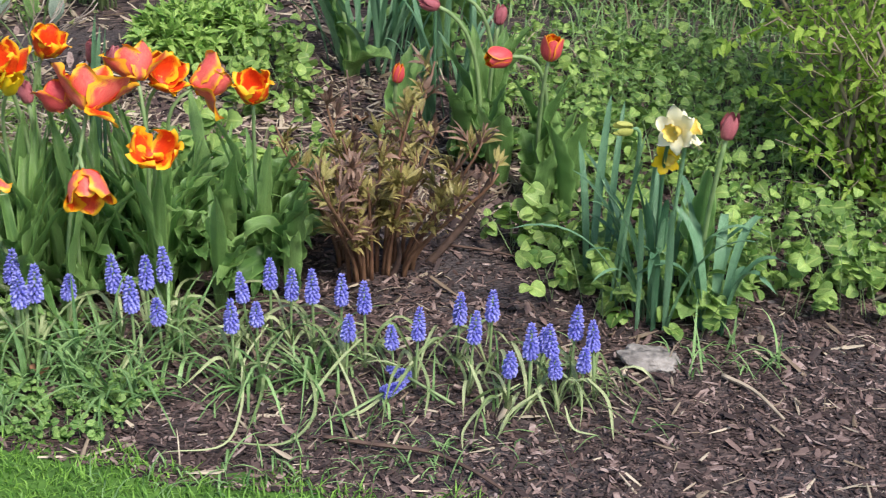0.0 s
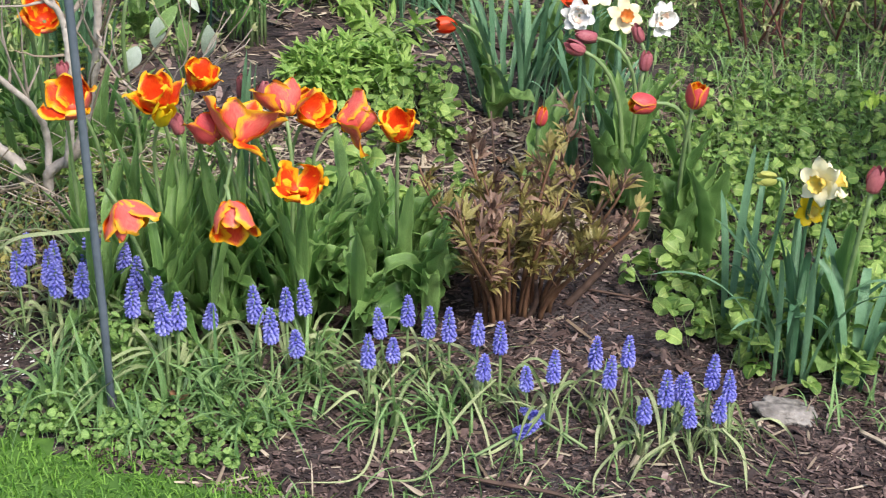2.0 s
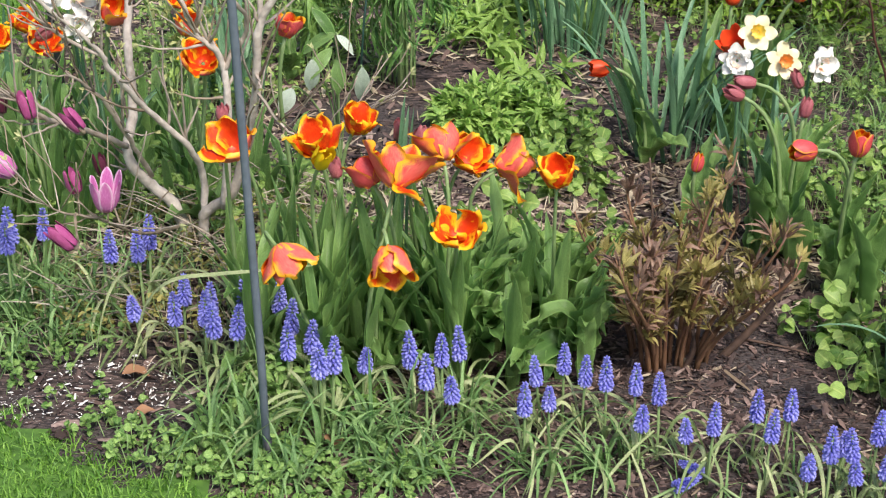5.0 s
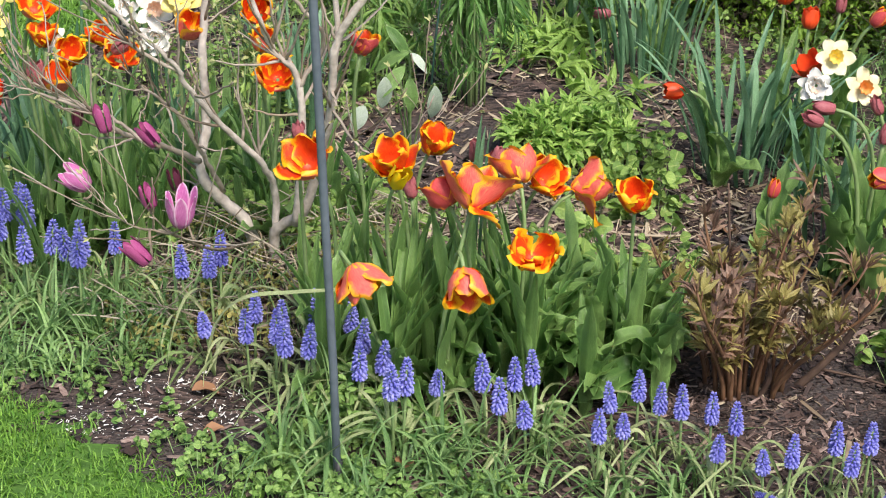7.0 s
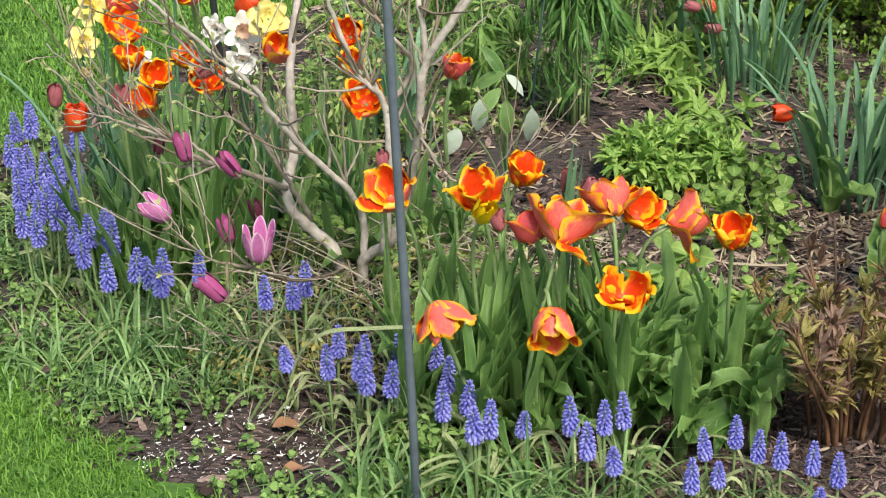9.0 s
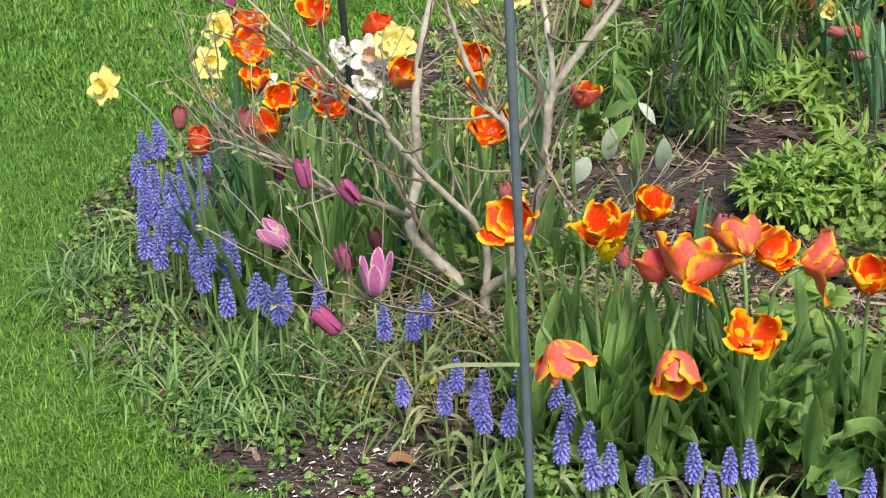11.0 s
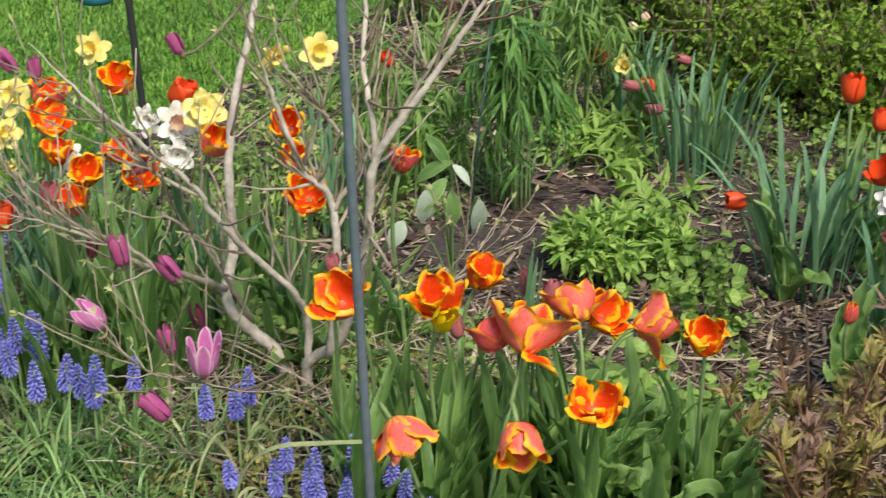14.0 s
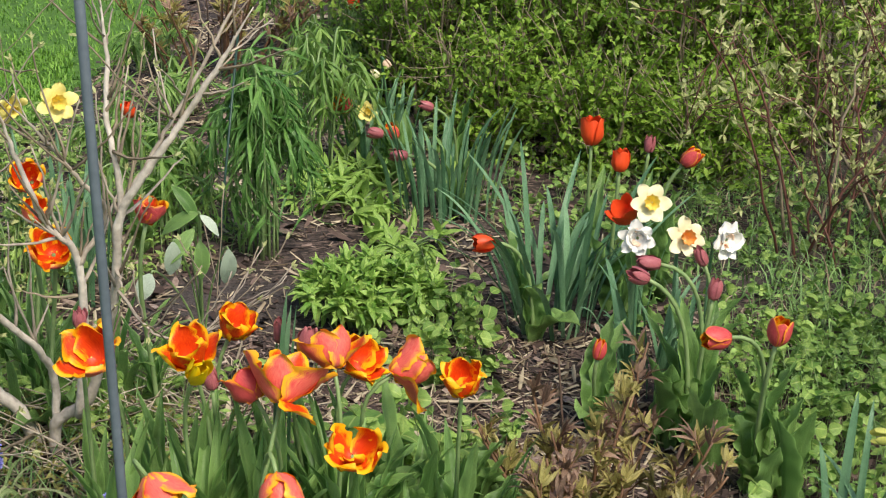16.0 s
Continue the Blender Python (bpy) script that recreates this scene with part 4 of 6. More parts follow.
leaf_clump("daffodil_leaf_clump", 0.80, 2.5, 0.04, 6, 0.43, 0.014, 0.35, 5, "daffodil_leaf", BLUE, (0.0, 0.2))
leaf_clump("daffodil_leaf_clump", 0.70, 3.3, 0.09, 22, 0.3, 0.014, 0.4, 6, "daffodil_leaf", BLUE)
leaf_clump("daffodil_leaf_clump", -0.97, 3.46, 0.05, 14, 0.36, 0.016, 0.3, 7, "daffodil_leaf", BLUE, (0.0, 0.35))
leaf_clump("daffodil_leaf_clump", -1.05, 3.7, 0.07, 26, 0.4, 0.015, 0.25, 11, "daffodil_leaf", BLUE, (0.0, 0.3))
leaf_clump("daffodil_leaf_clump", -0.45, 3.98, 0.1, 22, 0.34, 0.014, 0.4, 8, "daffodil_leaf", BLUE)
leaf_clump("daffodil_leaf_clump", -0.055, 2.8, 0.022, 5, 0.47, 0.019, 0.06, 9, "daffodil_leaf", "a few tall upright grey-green leaf blades", (0.0, 0.05))
leaf_clump("daffodil_leaf_clump", 0.3, 4.85, 0.12, 26, 0.3, 0.012, 0.4, 10, "daffodil_leaf", BLUE)
for i, (x, y) in enumerate([(-0.84, 3.06), (-0.72, 3.12), (-0.92, 3.16), (-0.78, 3.22), (-0.66, 3.22), (-0.86, 3.3), (-0.74, 3.34), (-0.6, 3.3)]):
    leaf_clump("tulip_leaf_fan", x, y, 0.06, 16, 0.27, 0.022, 0.4, 20 + i, "tulip_leaf", "upright dark green tulip leaves behind the magnolia", (0.0, 0.6))


for i, (x, y) in enumerate([(-0.7, 3.5), (-0.85, 3.55), (-0.55, 3.5), (-0.95, 3.45), (-0.62, 3.7), (-0.78, 3.75), (-0.45, 3.4), (-0.35, 3.3), (-0.5, 3.2), (-0.9, 3.75)]):
    leaf_clump("tulip_leaf_fan", x, y, 0.07, 14, 0.25, 0.018, 0.5, 40 + i, "tulip_leaf", "loose upright green leaves among the far tulips", (0.0, 0.6))


# ---- grape hyacinths ----
def bell_spike(g, at, axis, length, radius, seed, rows=9):
    """A dense spike of small hanging urn-shaped bells round an axis."""
    r = np.random.default_rng(seed)
    axes = frame_of(axis)
    prof = np.array([[0.35, 0.0], [0.95, 0.3], [1.0, 0.62], [0.62, 0.9], [0.78, 1.0]])
    w = np.linspace(0, 2 * np.pi, 6)
    cells = []
    for i in range(rows):
        f = i / (rows - 1)
        ring = radius * (0.95 - 0.62 * f ** 1.7) * (0.88 if i == 0 else 1)
        count = max(4, int(10 * (1 - 0.5 * f)))
        size = 0.0052 * (1.08 - 0.5 * f)
        for j in range(count):
            a = (j + 0.5 * (i % 2)) * 2 * math.pi / count + r.uniform(-0.15, 0.15)
            down = -0.75 + 1.3 * f + r.uniform(-0.2, 0.2)
            way = unit((math.cos(a), math.sin(a), down))
            start = np.array([math.cos(a) * ring * 0.35, math.sin(a) * ring * 0.35, f * length])
            fr = frame_of(way)
            p = np.stack([prof[:, :1] * np.cos(w) * size * 0.62, prof[:, :1] * np.sin(w) * size * 0.62, np.repeat(prof[:, 1:], 6, 1) * (ring * 0.65 + size * 0.7)], -1)
            cells.append((p @ fr.T + start) @ axes.T + at)
    g.grids(np.stack(cells))


def muscari(seed, tall, spike, leaf_count, leaf_len):
    r = np.random.default_rng(seed)
    root = thing("grape_hyacinth", (0, 0, 0), "violet-blue grape hyacinth spike with thin arching leaves", "grape hyacinth", "grape hyacinths edging the bed")
    lean = np.array([r.uniform(-0.05, 0.05), r.uniform(-0.05, 0.05), 1.0])
    top = np.array([lean[0] * tall, lean[1] * tall, tall])
    part("stem", Geo().tube(bezier((0, 0, -0.01), (0, 0, tall * 0.5), top - unit(lean) * tall * 0.2, top + unit(lean) * spike * 0.8, 9), 0.0026, 6), M["stem"], root)
    g = Geo()
    bell_spike(g, top, lean, spike, 0.0122 if tall < 0.12 else 0.0145, seed, 10)
    part("flower_spike", g, M["bell"], root)
    for i in range(leaf_count):
        yaw, L = r.uniform(0, 6.28), leaf_len * r.uniform(0.7, 1.25)
        out = np.array([math.cos(yaw), math.sin(yaw), 0])
        bend = r.uniform(0.5, 1.1)
        p = bezier((0, 0, -0.005), out * L * 0.14 + np.array([0, 0, L * 0.42]), out * L * 0.5 * bend + np.array([r.uniform(-0.05, 0.05), r.uniform(-0.03, 0.03), L * 0.34]), out * L * 0.72 * bend + np.array([r.uniform(-0.09, 0.09), r.uniform(-0.09, 0.05), 0.008]), 11)
        part("leaf", Geo().grids(strap(p, r.uniform(0.006, 0.0095), nor=unit(-out + np.array([0, 0, 0.8])), m=3, fold=0.4)), M["muscari_leaf"], root)
    return root


BASES = [muscari(40 + i, t, s, n, l) for i, (t, s, n, l) in enumerate([(0.116, 0.052, 6, 0.21), (0.118, 0.05, 6, 0.24), (0.115, 0.055, 6, 0.26), (0.085, 0.038, 5, 0.2), (0.113, 0.056, 6, 0.23)])]
EDGE_BASES = [muscari(60 + i, t, s, n, l) for i, (t, s, n, l) in enumerate([(0.13, 0.058, 4, 0.12), (0.125, 0.062, 4, 0.13), (0.135, 0.055, 4, 0.11)])]
ROW_A = [(-0.43, 2.632), (-0.429, 2.71), (-0.385, 2.632), (-0.376, 2.676), (-0.36, 2.584), (-0.334, 2.563), (-0.323, 2.698), (-0.311, 2.631), (-0.286, 2.686), (-0.254, 2.652),
         (-0.241, 2.597), (-0.234, 2.504), (-0.207, 2.534), (-0.177, 2.424), (-0.162, 2.447), (-0.026, 2.471), (-0.006, 2.399), (0.021, 2.468), (0.056, 2.49)]
ROW_B = [(0.146, 2.334), (0.182, 2.417), (0.22, 2.446), (0.249, 2.426), (0.283, 2.397), (0.325, 2.368), (0.357, 2.318), (0.426, 2.251), (0.505, 2.305), (0.506, 2.219),
         (0.553, 2.278), (0.587, 2.156), (0.638, 2.172), (0.666, 2.204), (0.699, 2.171)]
ROW_C = [(-1.277, 3.704), (-1.241, 3.713), (-1.245, 3.669), (-1.123, 3.609), (-1.219, 3.452), (-1.193, 3.486), (-1.148, 3.439), (-1.109, 3.392), (-1.093, 3.441), (-1.078, 3.458),
         (-1.165, 3.358), (-1.126, 3.329), (-1.086, 3.331), (-1.059, 3.363), (-1.098, 3.197), (-1.087, 3.256), (-1.092, 3.141), (-1.05, 3.228), (-1.023, 3.215), (-1.046, 3.157),
         (-0.995, 3.216), (-0.977, 3.092), (-0.942, 3.068), (-0.921, 3.069), (-0.903, 3.043), (-0.935, 3.003), (-0.946, 3.121), (-0.876, 2.932), (-0.848, 2.945), (-0.8, 2.953),
         (-0.766, 2.925), (-0.767, 2.866), (-0.719, 2.952), (-1.252, 3.534), (-1.124, 3.506), (-1.09, 3.285), (-1.06, 3.129), (-1.158, 3.297), (-0.571, 2.847), (-0.517, 2.828),
         (-0.509, 2.873)]
SHORT = [(-0.501, 2.698), (-0.114, 2.508), (0.039, 2.411), (0.19, 2.381), (0.322, 2.293), (0.396, 2.268), (0.555, 2.161), (0.622, 2.225), (0.632, 2.151), (0.675, 2.166)]
first = set()
for k, (x, y) in enumerate(ROW_A + ROW_B + ROW_C + SHORT):
    model = EDGE_BASES[k % 3] if x < -0.75 else BASES[3 if (x, y) in SHORT else (0, 1, 2, 4)[k % 4]]
    m = pose(*on(x, y), random.uniform(-5, 5), random.uniform(-5, 5), random.uniform(0, 360))
    if model in first:
        ob = copy_thing(model, m)
    else:
        first.add(model)
        ob = model
        ob.matrix_basis = m
    s = random.uniform(0.94, 1.06) * (0.86 if x > 0.1 else 1.0)
    ob.scale = (s, s, s)

# Two spikes lying on the mulch.
for x, y, yaw in ((0.37, 2.2, 0.4), (0.41, 2.24, 2.4)):
    root = thing("grape_hyacinth", on(x, y, 0.02), "grape hyacinth spike flopped onto the mulch", "grape hyacinth", "grape hyacinths edging the bed")
    out = np.array([math.cos(yaw), math.sin(yaw), 0.1])
    part("stem", Geo().tube([-out * 0.09, (0, 0, 0.012)], 0.0025, 6), M["stem"], root)
    g = Geo()
    bell_spike(g, np.array([0, 0, 0.012]), out, 0.034, 0.0085, 9)
    part("flower_spike", g, M["bell"], root)


# Long limp leaves that trail over the mulch.
TRAILS = [
    [(0.210, 2.408, 0.050), (0.162, 2.315, 0.040), (0.149, 2.223, 0.015), (0.113, 2.127, 0.012), (0.025, 2.123, 0.012)],
    [(0.210, 2.362, 0.050), (0.259, 2.281, 0.030), (0.256, 2.183, 0.014), (0.200, 2.115, 0.012), (0.106, 2.140, 0.012)],
    [(0.229, 2.359, 0.060), (0.196, 2.310, 0.040), (0.182, 2.250, 0.015), (0.154, 2.163, 0.012)],
    [(0.308, 2.275, 0.050), (0.320, 2.220, 0.030), (0.323, 2.135, 0.012)],
    [(0.430, 2.273, 0.060), (0.441, 2.217, 0.030), (0.423, 2.150, 0.012)],
    [(0.423, 2.256, 0.050), (0.390, 2.225, 0.030), (0.330, 2.182, 0.012), (0.286, 2.181, 0.012)],
    [(0.575, 2.163, 0.050), (0.518, 2.146, 0.030), (0.476, 2.106, 0.014), (0.463, 2.058, 0.012)],
    [(0.605, 2.141, 0.050), (0.551, 2.117, 0.030), (0.521, 2.079, 0.012)],
    [(0.678, 2.146, 0.060), (0.706, 2.124, 0.030), (0.694, 2.045, 0.012)],
    [(0.632, 2.104, 0.040), (0.640, 2.078, 0.015), (0.675, 2.058, 0.012)],
    [(0.351, 2.321, 0.060), (0.308, 2.275, 0.050), (0.268, 2.245, 0.020), (0.246, 2.212, 0.012)],
    [(0.507, 2.225, 0.060), (0.518, 2.188, 0.030), (0.516, 2.143, 0.012)],
]
trail = thing("grape_hyacinth_leaves", on(0.4, 2.2), "long limp pale green leaves trailing over the mulch", "leaves")
for i, line in enumerate(TRAILS):
    q = through_points(np.array(line) - np.array(on(0.4, 2.2)), 6)
    part("leaf", Geo().grids(strap(q, 0.0048 + 0.0008 * (i % 3), nor=(0.1, -0.35, 0.9), m=3, fold=0.4)), M["muscari_leaf"], trail)


# ---- the magnolia ----
def magnolia():
    root = thing("magnolia_shrub", on(-0.44, 3.06), "young magnolia with bare grey limbs and pink buds", "magnolia")
    o = np.array(on(-0.44, 3.06))
    limbs = []

    def limb(points, r0, r1, name="limb", label="", bark="bark_grey"):
        p = through_points(points, 7) - o
        k = np.random.default_rng(len(limbs) + 5)
        n = len(p)
        p[1:-1] += k.normal(0, 0.001, (n - 2, 3))
        rad = np.linspace(r0, r1, n) * 0.76 * (1 + 0.05 * np.sin(np.arange(n) * 1.7 + k.uniform(0, 6)))
        rad[-9:] *= np.linspace(1, 0.22, 9)
        part(name, Geo().tube(p, rad, 9), M["bark_mid" if name == "branch" and bark == "bark_grey" else bark], root, label)
        limbs.append((p, rad))

    limb([(-0.45, 3.07, 0.03), (-0.48, 3.08, 0.13), (-0.52, 3.07, 0.18), (-0.56, 3.05, 0.25), (-0.55, 3.10, 0.33), (-0.56, 3.17, 0.47), (-0.55, 3.23, 0.57), (-0.52, 3.30, 0.70), (-0.5, 3.34, 0.85), (-0.5, 3.38, 0.98)], 0.017, 0.006)
    limb([(-0.43, 3.06, 0.03), (-0.42, 3.05, 0.13), (-0.42, 3.05, 0.21), (-0.44, 3.00, 0.29), (-0.51, 2.95, 0.39), (-0.55, 2.90, 0.47), (-0.57, 2.88, 0.52), (-0.64, 2.85, 0.60), (-0.72, 2.80, 0.70), (-0.79, 2.78, 0.79)], 0.011, 0.003)
    limb([(-0.42, 3.05, 0.03), (-0.42, 3.04, 0.13), (-0.36, 3.00, 0.19), (-0.33, 2.97, 0.29), (-0.30, 2.93, 0.42), (-0.285, 2.91, 0.55), (-0.23, 2.90, 0.64), (-0.18, 2.90, 0.71), (-0.12, 2.90, 0.80), (-0.07, 2.91, 0.88)], 0.015, 0.005)
    limb([(-0.29, 2.92, 0.50), (-0.285, 2.92, 0.60), (-0.30, 2.95, 0.69), (-0.30, 3.00, 0.80), (-0.31, 3.03, 0.9)], 0.008, 0.004)
    limb([(-0.375, 2.98, 0.17), (-0.355, 2.95, 0.34), (-0.36, 2.95, 0.47), (-0.40, 2.93, 0.53), (-0.42, 2.90, 0.60), (-0.45, 2.90, 0.69), (-0.48, 2.88, 0.82)], 0.011, 0.0035)
    limb([(-0.56, 3.05, 0.27), (-0.61, 2.95, 0.34), (-0.66, 2.85, 0.40), (-0.71, 2.80, 0.46), (-0.79, 2.78, 0.50), (-0.86, 2.75, 0.53)], 0.008, 0.0022, "branch")
    limb([(-0.46, 3.06, 0.10), (-0.50, 2.80, 0.2), (-0.55, 2.60, 0.32), (-0.6, 2.58, 0.34), (-0.71, 2.72, 0.33)], 0.004, 0.0022, "branch", bark="twig_brown")
    limb([(-0.52, 3.07, 0.2), (-0.55, 3.00, 0.31), (-0.58, 2.95, 0.40), (-0.62, 2.90, 0.46), (-0.66, 2.87, 0.52)], 0.007, 0.0025, "branch")
    limb([(-0.62, 2.81, 0.40), (-0.68, 2.85, 0.43), (-0.77, 2.85, 0.47), (-0.82, 2.85, 0.50), (-0.86, 2.85, 0.56), (-0.88, 2.85, 0.62)], 0.0045, 0.002, "branch")
    limb([(-0.36, 2.95, 0.45), (-0.31, 2.95, 0.54), (-0.35, 2.90, 0.62), (-0.40, 2.90, 0.69), (-0.46, 2.90, 0.76)], 0.0065, 0.003, "branch")
    limb([(-0.285, 2.91, 0.56), (-0.22, 2.95, 0.66), (-0.17, 2.97, 0.74), (-0.11, 3.0, 0.84), (-0.08, 3.01, 0.9)], 0.0055, 0.003, "branch")
    limb([(-0.30, 2.93, 0.42), (-0.24, 2.88, 0.36), (-0.17, 2.86, 0.36), (-0.11, 2.88, 0.42)], 0.004, 0.0018, "branch")
    limb([(-0.56, 2.89, 0.50), (-0.64, 2.86, 0.56), (-0.72, 2.83, 0.66), (-0.80, 2.8, 0.74)], 0.005, 0.002, "branch")
    # Thin side twigs.
    k = np.random.default_rng(11)
    for i in range(235):
        p, rad = limbs[k.integers(len(limbs))]
        j = k.integers(len(p) // 4, len(p) - 1)
        d = unit(p[j + 1] - p[j - 1] + k.normal(0, 0.8, 3) * np.linalg.norm(p[j + 1] - p[j - 1]) + np.array([0, 0, 0.01]))
        L = k.uniform(0.04, 0.19)
        side = unit(k.normal(0, 1, 3))
        q = bezier(p[j], p[j] + d * L * 0.35 + side * L * 0.08, p[j] + d * L * 0.7 + np.array([0, 0, 0.12 * L]), p[j] + d * L + side * L * 0.12 + np.array([0, 0, 0.25 * L]), 8)
        if (q[-1] + o)[2] < 0.08:
            continue
        q[1:] += k.normal(0, 0.0013, (7, 3))
        part("twig", Geo().tube(q, np.linspace(min(0.003, rad[j] * 0.6), 0.001, 8) * (1 + 0.22 * np.array([0, 1, 0, 0, 1, 0, 1, 1.0])), 5), M["bark_mid"] if i % 2 == 0 else M["twig_brown"], root)
        if i % 3 != 1:
            g = Geo()
            g.grids(leaves(np.repeat(q[-1:], 3, 0), d + k.normal(0, 0.35, (3, 3)), k.normal(0, 1, (3, 3)), 0.014, 0.0055, n=4, m=3))
            part("leaf_bud", g, M["twig_bud"], root)

    def bloom(at, axis, size, th, mats, seed, count=6, name="flower_bud", label=""):
        at = np.asarray(at, float) - o
        axes = frame_of(axis, seed)
        r = np.random.default_rng(seed)
        foot = at - axes[:, 2] * size * 0.45
        flower = part(name, Geo().tube([foot - axes[:, 2] * 0.008, foot - axes[:, 2] * 0.002, foot + axes[:, 2] * 0.006], [0.003, 0.005, 0.0038], 7), M["twig_brown"], root, label)
        for i in range(count):
            kk = tuple(a + r.uniform(-1, 1) * (6 if count == 6 else 2.5) for a in th)
            a, b = cup_petal(axes, foot, i * 2 * math.pi / count + r.uniform(-0.2, 0.2), size * r.uniform(0.9, 1.05), size * (0.31 if count == 6 else 0.26), kk, 0, 0.04, seed * 5 + i, n=11, m=5, tip=2.0)
            part("petal", Geo().grids(a).grids(b), M[mats], flower)
        # A short woody spur ties the flower to the nearest branch.
        allp = np.concatenate([p for p, _ in limbs])
        start = at - axes[:, 2] * size * 0.45
        near = allp[np.argmin(np.linalg.norm(allp - start, axis=1))]
        q = bezier(near, near * 0.6 + start * 0.4 + np.array([0, 0, -0.012]), start - axes[:, 2] * 0.02, start + axes[:, 2] * 0.002, 8)
        part("spur", Geo().tube(q, np.linspace(0.0024, 0.0017, 8) * (1 + 0.12 * np.sin(np.arange(8) * 2.4)), 6), M["twig_brown"], root)

    bloom((-0.515, 2.53, 0.395), (0.05, -0.1, 1), 0.074, (30, 7, 5), "mag_out", 3, 6, "flower", "open pink magnolia flower")
    bloom((-0.728, 2.74, 0.36), (-0.7, -0.2, 0.65), 0.066, (26, 2, -4), "mag_out", 4, 6, "flower", "opening pink magnolia flower")
    for i, (at, axis, size, mat) in enumerate([((-0.685, 2.80, 0.448), (-0.2, 0, 1), 0.055, "mag_bud"), ((-0.599, 2.75, 0.437), (-0.6, 0, 0.8), 0.05, "mag_bud"), ((-0.578, 2.60, 0.387), (-0.2, 0, 1), 0.045, "mag_bud"),
                                               ((-0.558, 2.75, 0.354), (-0.2, 0, 1), 0.04, "mag_dark"), ((-0.739, 2.85, 0.431), (0.1, 0, 1), 0.034, "mag_dark"), ((-0.575, 2.45, 0.355), (-0.65, -0.1, 0.75), 0.055, "mag_bud"),
                                               ((-0.859, 2.90, 0.727), (-0.6, 0, 0.8), 0.042, "mag_bud"), ((-0.815, 2.90, 0.716), (0, 0, 1), 0.036, "mag_bud"), ((-0.535, 2.60, 0.838), (-0.4, 0, 0.9), 0.034, "mag_bud")]):
        bloom(at, axis, size * 1.1, (13, 3, -14), mat, 20 + i, 5)


magnolia()


# ---- metal poles and plant supports ----
def round_bar(path, radius, sides=12):
    return Geo().tube(path, radius, sides)


pole = thing("garden_pole", on(-0.26, 2.338), "slim grey-blue steel garden pole pushed into the bed", "pole")
part("shaft", round_bar([(0, 0, -0.15), (-0.004, 0.001, 0.2), (-0.02, 0.003, 0.79), (-0.045, 0.008, 1.75)], 0.0066), M["pole"], pole)
part("hook", round_bar(through_points([(-0.045, 0.008, 1.75), (-0.02, 0.01, 1.86), (0.06, 0.01, 1.9), (0.14, 0.01, 1.84), (0.15, 0.01, 1.76)]), 0.0062), M["pole"], pole)
part("foot_sleeve", round_bar([(0.0, 0, -0.02), (0, 0, 0.045)], 0.0074), M["pole_black"], pole, "darker sleeve at the soil")

pole2 = thing("garden_pole", on(-0.86, 4.0), "black steel garden pole among the far tulips", "pole")
part("shaft", round_bar([(0.006, 0, -0.1), (-0.016, 0, 0.3), (-0.032, 0, 0.6), (-0.055, 0, 1.0)], 0.0085), M["pole_black"], pole2)
part("arm", round_bar(through_points([(-0.03, 0, 0.572), (-0.05, -0.02, 0.572), (-0.075, -0.035, 0.57)]), 0.004), M["pole_black"], pole2)
feeder = thing("bird_feeder", (-0.951, 3.96, 0.552), "small bird feeder with a teal base and milky tube", "bird feeder")
w = np.linspace(0, 2 * np.pi, 25)


def lathe(profile):
    p = np.array(profile)
    return Geo().grids(np.stack([p[:, :1] * np.cos(w), p[:, :1] * np.sin(w), np.repeat(p[:, 1:], 25, 1)], -1))


part("base", lathe([(0.0005, 0), (0.034, 0.002), (0.039, 0.008), (0.039, 0.018), (0.035, 0.024), (0.0005, 0.025)]), M["teal"], feeder)
part("tube", lathe([(0.0005, 0.024), (0.03, 0.025), (0.03, 0.13), (0.0005, 0.131)]), M["feeder_clear"], feeder)
part("roof", lathe([(0.0005, 0.13), (0.045, 0.132), (0.03, 0.15), (0.0005, 0.165)]), M["teal"], feeder)

support = thing("plant_support", on(-0.12, 3.98), "thin dark green wire stake and hoop holding up a plant", "plant support")
part("stake", round_bar([(-0.02, -0.02, -0.05), (0.0, 0.02, 0.2), (0.045, 0.12, 0.56)], 0.0028, 6), M["green_wire"], support)
part("hoop", round_bar(through_points([(0.02, 0.07, 0.395), (0.05, 0.28, 0.4), (0.1, 0.32, 0.4), (0.17, 0.33, 0.398), (0.2, 0.38, 0.396)]), 0.0026, 6), M["green_wire"], support)


